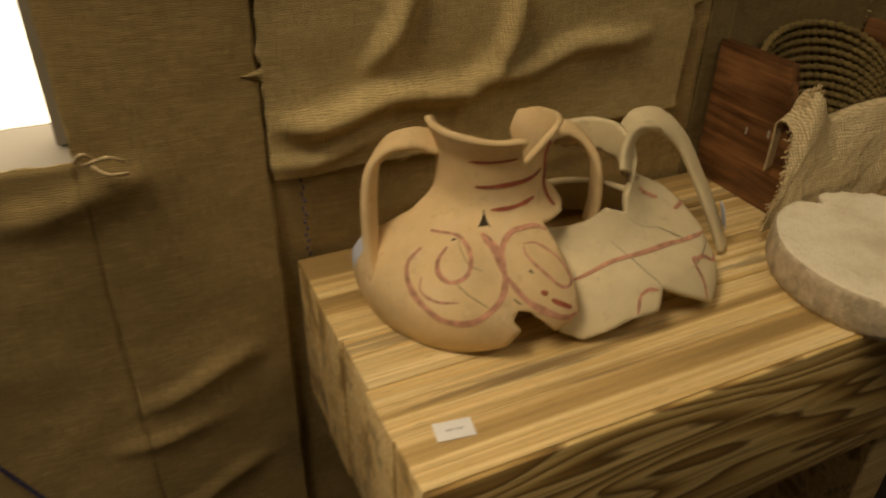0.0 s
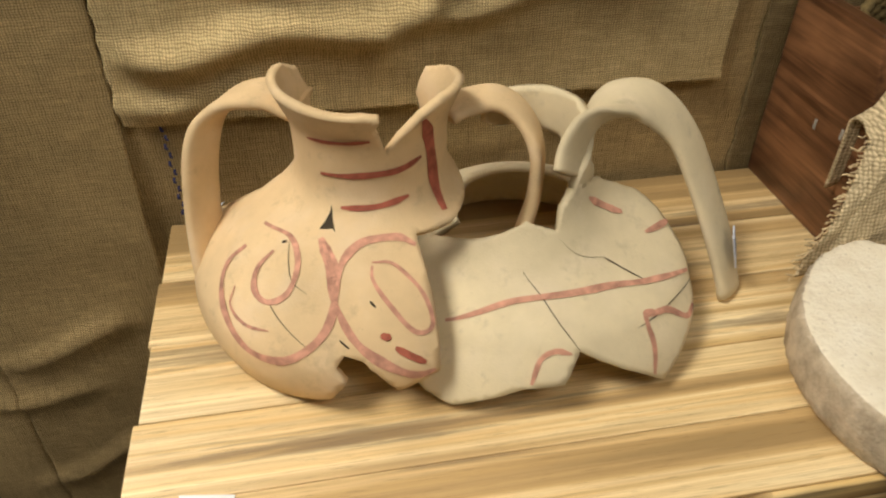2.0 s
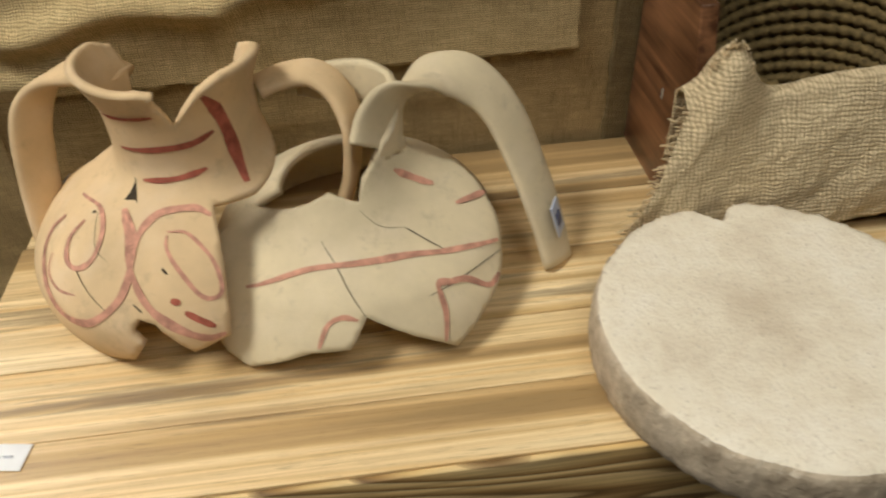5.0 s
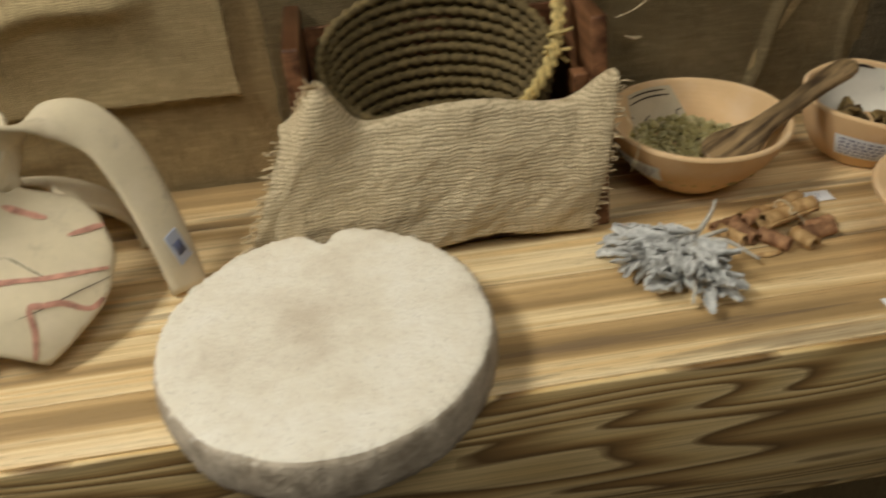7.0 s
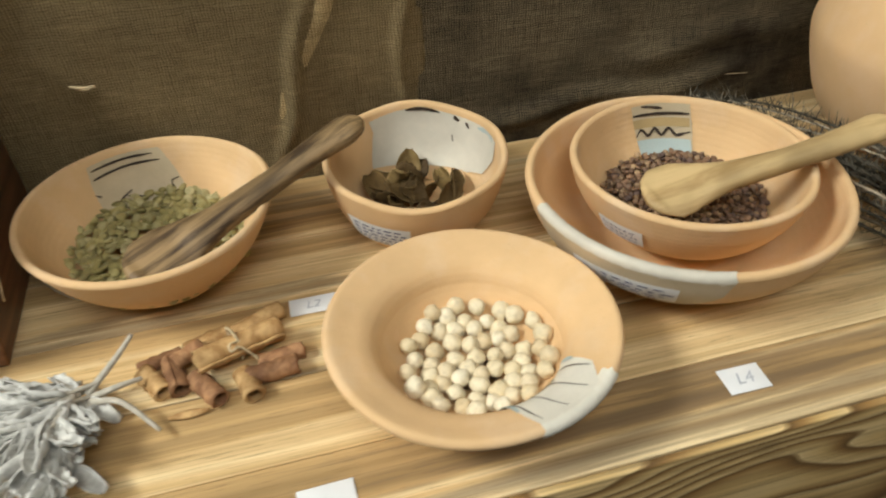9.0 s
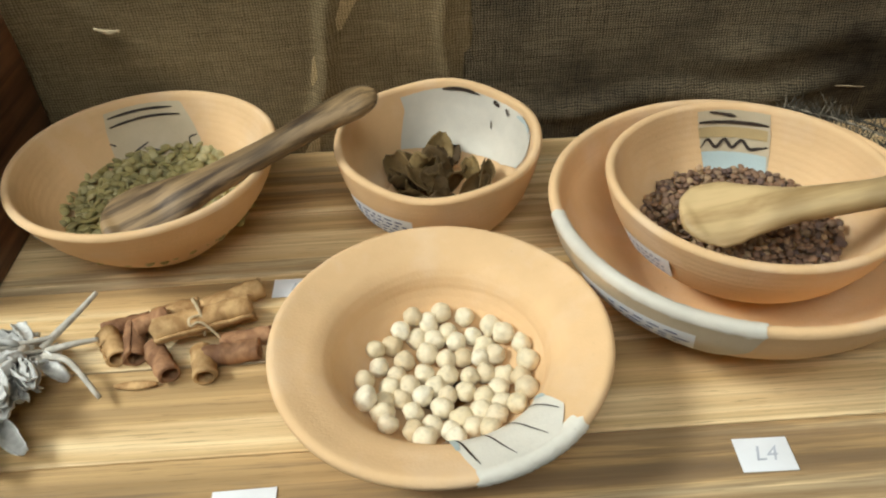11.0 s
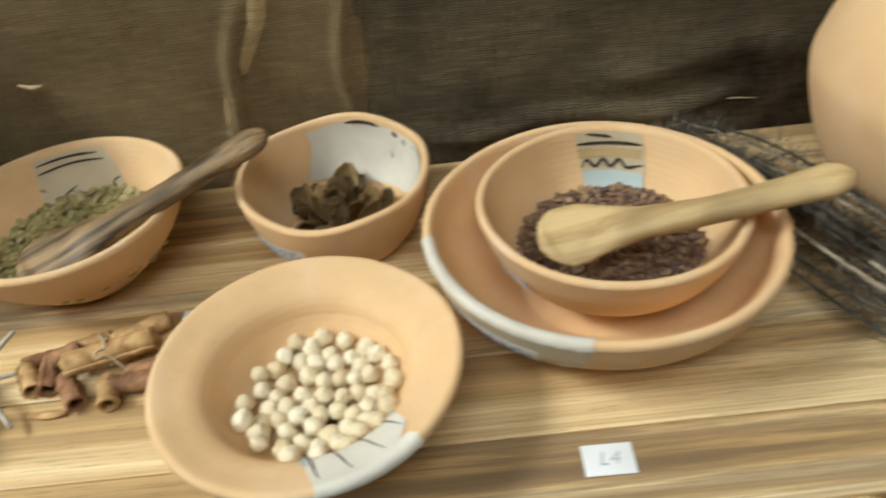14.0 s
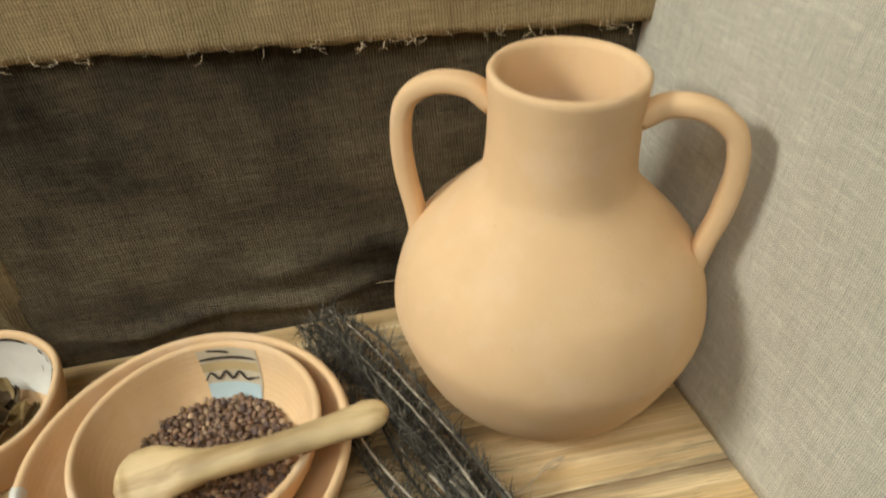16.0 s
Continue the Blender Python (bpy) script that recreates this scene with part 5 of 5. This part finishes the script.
for t in range(24):
    off = Vector((rnd.uniform(-0.75, 1), rnd.uniform(-0.7, 0.7), rnd.uniform(-0.5, 1.0)))
    ctrl = []
    wig = rnd.uniform(0, 50)
    for i, c in enumerate(axis):
        spread = (0.016, 0.023, 0.028, 0.025, 0.012)[i]
        ctrl.append(Vector(rel([c], herb)[0]) + Vector((off.x * spread, off.y * spread * 0.7, off.z * spread * 0.62)))
        ctrl[-1] += Vector((noise.noise(Vector((wig, i * 2.3, 0))), noise.noise(Vector((wig, i * 2.3, 9))), 0)) * (0.014 if i < 4 else 0.004)
        ctrl[-1].z = max(0.003, ctrl[-1].z)
    start = rnd.choice((0, 0, 0, 1))
    line = curve_pts(ctrl[start:], 44)[rnd.randint(0, 3):]
    line = line[:41]
    part("twig", tube_bm(line, lambda u: 0.0006 + 0.0006 * u, 5), HERB_STEM if t % 3 == 0 else DARK_HERB, herb)
    for i, p in enumerate(line[:39]):
        d0 = (line[i] - line[i + 1]).normalized()
        for j in range(8):
            d = (d0 * rnd.uniform(0.2, 1.0) + Vector((rnd.gauss(0, 0.85), rnd.gauss(0, 0.85), rnd.gauss(0.25, 0.8)))).normalized()
            l = rnd.uniform(0.004, 0.011) * (1.7 if rnd.random() < 0.12 else 1)
            q = p + (line[i + 1] - p) * rnd.random()
            if q.z + d.z * l < 0.001:
                d.z = abs(d.z)
            needle(q, d, l, 0.00032, Vector((rnd.uniform(-1, 1), rnd.uniform(-1, 1), rnd.uniform(-0.3, 1))) * l * 0.3)
me = bpy.data.meshes.new("needles")
me.from_pydata(verts, [], faces)
me.materials.append(DARK_HERB_MIX)
nd = new("needles", me)
nd.parent = herb
tagged(nd, "fine dark curled needles", "", "", "stuff")
for k in range(9):
    o = Vector((rnd.uniform(-0.009, 0.009), rnd.uniform(-0.005, 0.005), rnd.uniform(0.004, 0.016)))
    e = rnd.uniform(-0.006, 0.012)
    part("stem", tube_bm(curve_pts([Vector((0.020, -0.020, 0.014)) + o, Vector((0.046, -0.060, 0.006)) + o * 0.8, Vector((0.071 + e, -0.096 - e * 1.2, 0.002)) + o * 0.6], 14), lambda u: 0.0011 + 0.0003 * u, 6), HERB_STEM, herb, "pale bare stem end")
part("tie", merge([tube_bm(curve_pts([(0.042, -0.062, 0.004), (0.034, -0.060, 0.014), (0.024, -0.066, 0.013), (0.020, -0.073, 0.004)], 20), 0.0008, 5), tube_bm(curve_pts([(0.032, -0.061, 0.015), (0.022, -0.075, 0.010), (0.014, -0.090, 0.003)], 14), 0.0006, 5)]), JUTE, herb, "pale string tie")


# ---------------------------------------------------------------- cards and scraps
def card(x, y, turn, w, d, text="", bars=0):
    root = thing("number_card", (x, y, H + 0.0003), "small white paper card" + (" handwritten with %s" % text if text else " with no readable mark") + " lying on the bench", "card", "number cards", turn=(0, 0, turn))
    part("paper", box_bm(-w / 2, w / 2, -d / 2, d / 2, 0.0, 0.0005, 0.00015), PAPER, root)
    if text:
        cu = bpy.data.curves.new("text", "FONT")
        cu.body, cu.size, cu.align_x, cu.align_y, cu.shear, cu.extrude = text, d * 0.62, "CENTER", "CENTER", 0.25, 0.00004
        tmp = new("tmp", cu)
        me = bpy.data.meshes.new_from_object(tmp.evaluated_get(bpy.context.evaluated_depsgraph_get()))
        bpy.data.objects.remove(tmp)
        me.materials.clear()
        me.materials.append(PENCIL)
        ob = new("writing", me)
        ob.parent, ob.location = root, (0, 0, 0.0006)
    for i in range(bars):
        part("pen_mark", box_bm(-w * 0.22 + i * w * 0.26, -w * 0.02 + i * w * 0.26, -d * 0.05, d * 0.05, 0.00055, 0.00065), PENCIL, root)
    return root


card(0.2350, 0.3655, -9, 0.0250, 0.0150, bars=2)
card(0.9745, 0.4665, -1, 0.0250, 0.0125, "L2")
card(0.9645, 0.3487, 1, 0.0245, 0.0150)
card(1.1640, 0.3562, -1, 0.0212, 0.0148, "L4")
card(1.3790, 0.3590, 4, 0.0215, 0.0145, bars=2)
tagged(part("straw_scrap", merge([tube_bm(curve_pts([(1.341, 0.424, H + 0.001), (1.352, 0.4275, H + 0.003), (1.366, 0.436, H + 0.005), (1.374, 0.438, H + 0.006)], 16), lambda u: 0.0004 + 0.0007 * u, 5),
                                  tube_bm(curve_pts([(1.362, 0.433, H + 0.004), (1.369, 0.4335, H + 0.005), (1.373, 0.437, H + 0.006)], 8), 0.0005, 5)]), JUTE), "pale scrap of straw on the bench", "straw")


def threads(name, label, lines, r, mat, category="thread"):
    return tagged(part(name, merge([tube_bm(curve_pts(l, 10), r, 5) for l in lines]), mat), label, category)


yw = BACK - 0.006
threads("blue_stitching", "broken line of dark blue stitches in the burlap", [[(0.2085 + 0.0016 * (k % 2) + 0.00012 * k, yw - 0.0012, 0.823 - 0.0062 * k), (0.209 + 0.0016 * (k % 2), yw - 0.0028, 0.8212 - 0.0062 * k), (0.2095 + 0.0016 * (k % 2), yw - 0.0012, 0.8194 - 0.0062 * k)] for k in range(12)], 0.0009, BLUE_YARN, "stitching")
for a, b in (((-0.054, 0.63), (0.016, 0.47)), ((-0.066, 0.57), (-0.025, 0.47)), ((-0.075, 0.565), (-0.035, 0.465))):
    n = 24
    threads("blue_stripe", "dark blue stripe woven into the burlap", [[(a[0] + (b[0] - a[0]) * (k + j / 2) / n, BACK - 0.0135 + 0.001 * (j % 2), a[1] + (b[1] - a[1]) * (k + j / 2) / n) for j in range(3)] for k in range(n)], 0.0018, BLUE_YARN, "stitching")
threads("fibre_scrap", "loose pale fibre caught on the burlap", [[(0.868, yw - 0.004, 0.8372), (0.874, yw - 0.0055, 0.8362), (0.881, yw - 0.004, 0.8352)], [(0.870, yw - 0.004, 0.836), (0.876, yw - 0.0055, 0.8350), (0.880, yw - 0.004, 0.8355)]], 0.0008, JUTE)
rnd = random.Random(51)
lines = []
for k in range(60):
    x = 1.05 + 0.42 * rnd.random()
    z = 0.9695 - 0.088 * (x - 1.04) + rnd.uniform(-0.001, 0.004)
    l = rnd.uniform(0.0015, 0.007)
    lines.append([(x, BACK - 0.014, z), (x + rnd.uniform(-0.003, 0.003), BACK - 0.017, z - l * 0.5), (x + rnd.uniform(-0.006, 0.006), BACK - 0.016, z - l)])
hem = threads("frayed_hem", "frayed pale jute threads hanging from the hem", lines, 0.00016, JUTE, "fringe")
tagged(hem, "frayed pale jute threads hanging from the hem", "fringe", "", "stuff")
lines = [[(0.062, BACK - 0.018, 0.866), (0.078, BACK - 0.024, 0.872), (0.088, BACK - 0.020, 0.866)], [(0.066, BACK - 0.018, 0.868), (0.076, BACK - 0.028, 0.862), (0.090, BACK - 0.022, 0.858)], [(0.058, BACK - 0.018, 0.870), (0.064, BACK - 0.022, 0.876), (0.070, BACK - 0.018, 0.870)]]
threads("burlap_tuft", "tuft of loose burlap at the window corner", lines, 0.0013, JUTE, "fringe")
threads("loose_thread", "single loose jute thread beside the crate", [[(0.826, 0.50, H + 0.136), (0.838, 0.50, H + 0.140), (0.850, 0.503, H + 0.1465)]], 0.0004, JUTE)
threads("loose_thread", "single loose jute thread hanging beside the sackcloth", [[(0.8265, 0.475, H + 0.085), (0.838, 0.470, H + 0.062), (0.835, 0.470, H + 0.040)]], 0.0004, JUTE)
threads("dark_panel_thread", "single pale thread on the dark burlap", [[(1.262, yw - 0.002, 0.772), (1.285, yw - 0.003, 0.7755), (1.308, yw - 0.002, 0.773)]]  , 0.0003, JUTE)
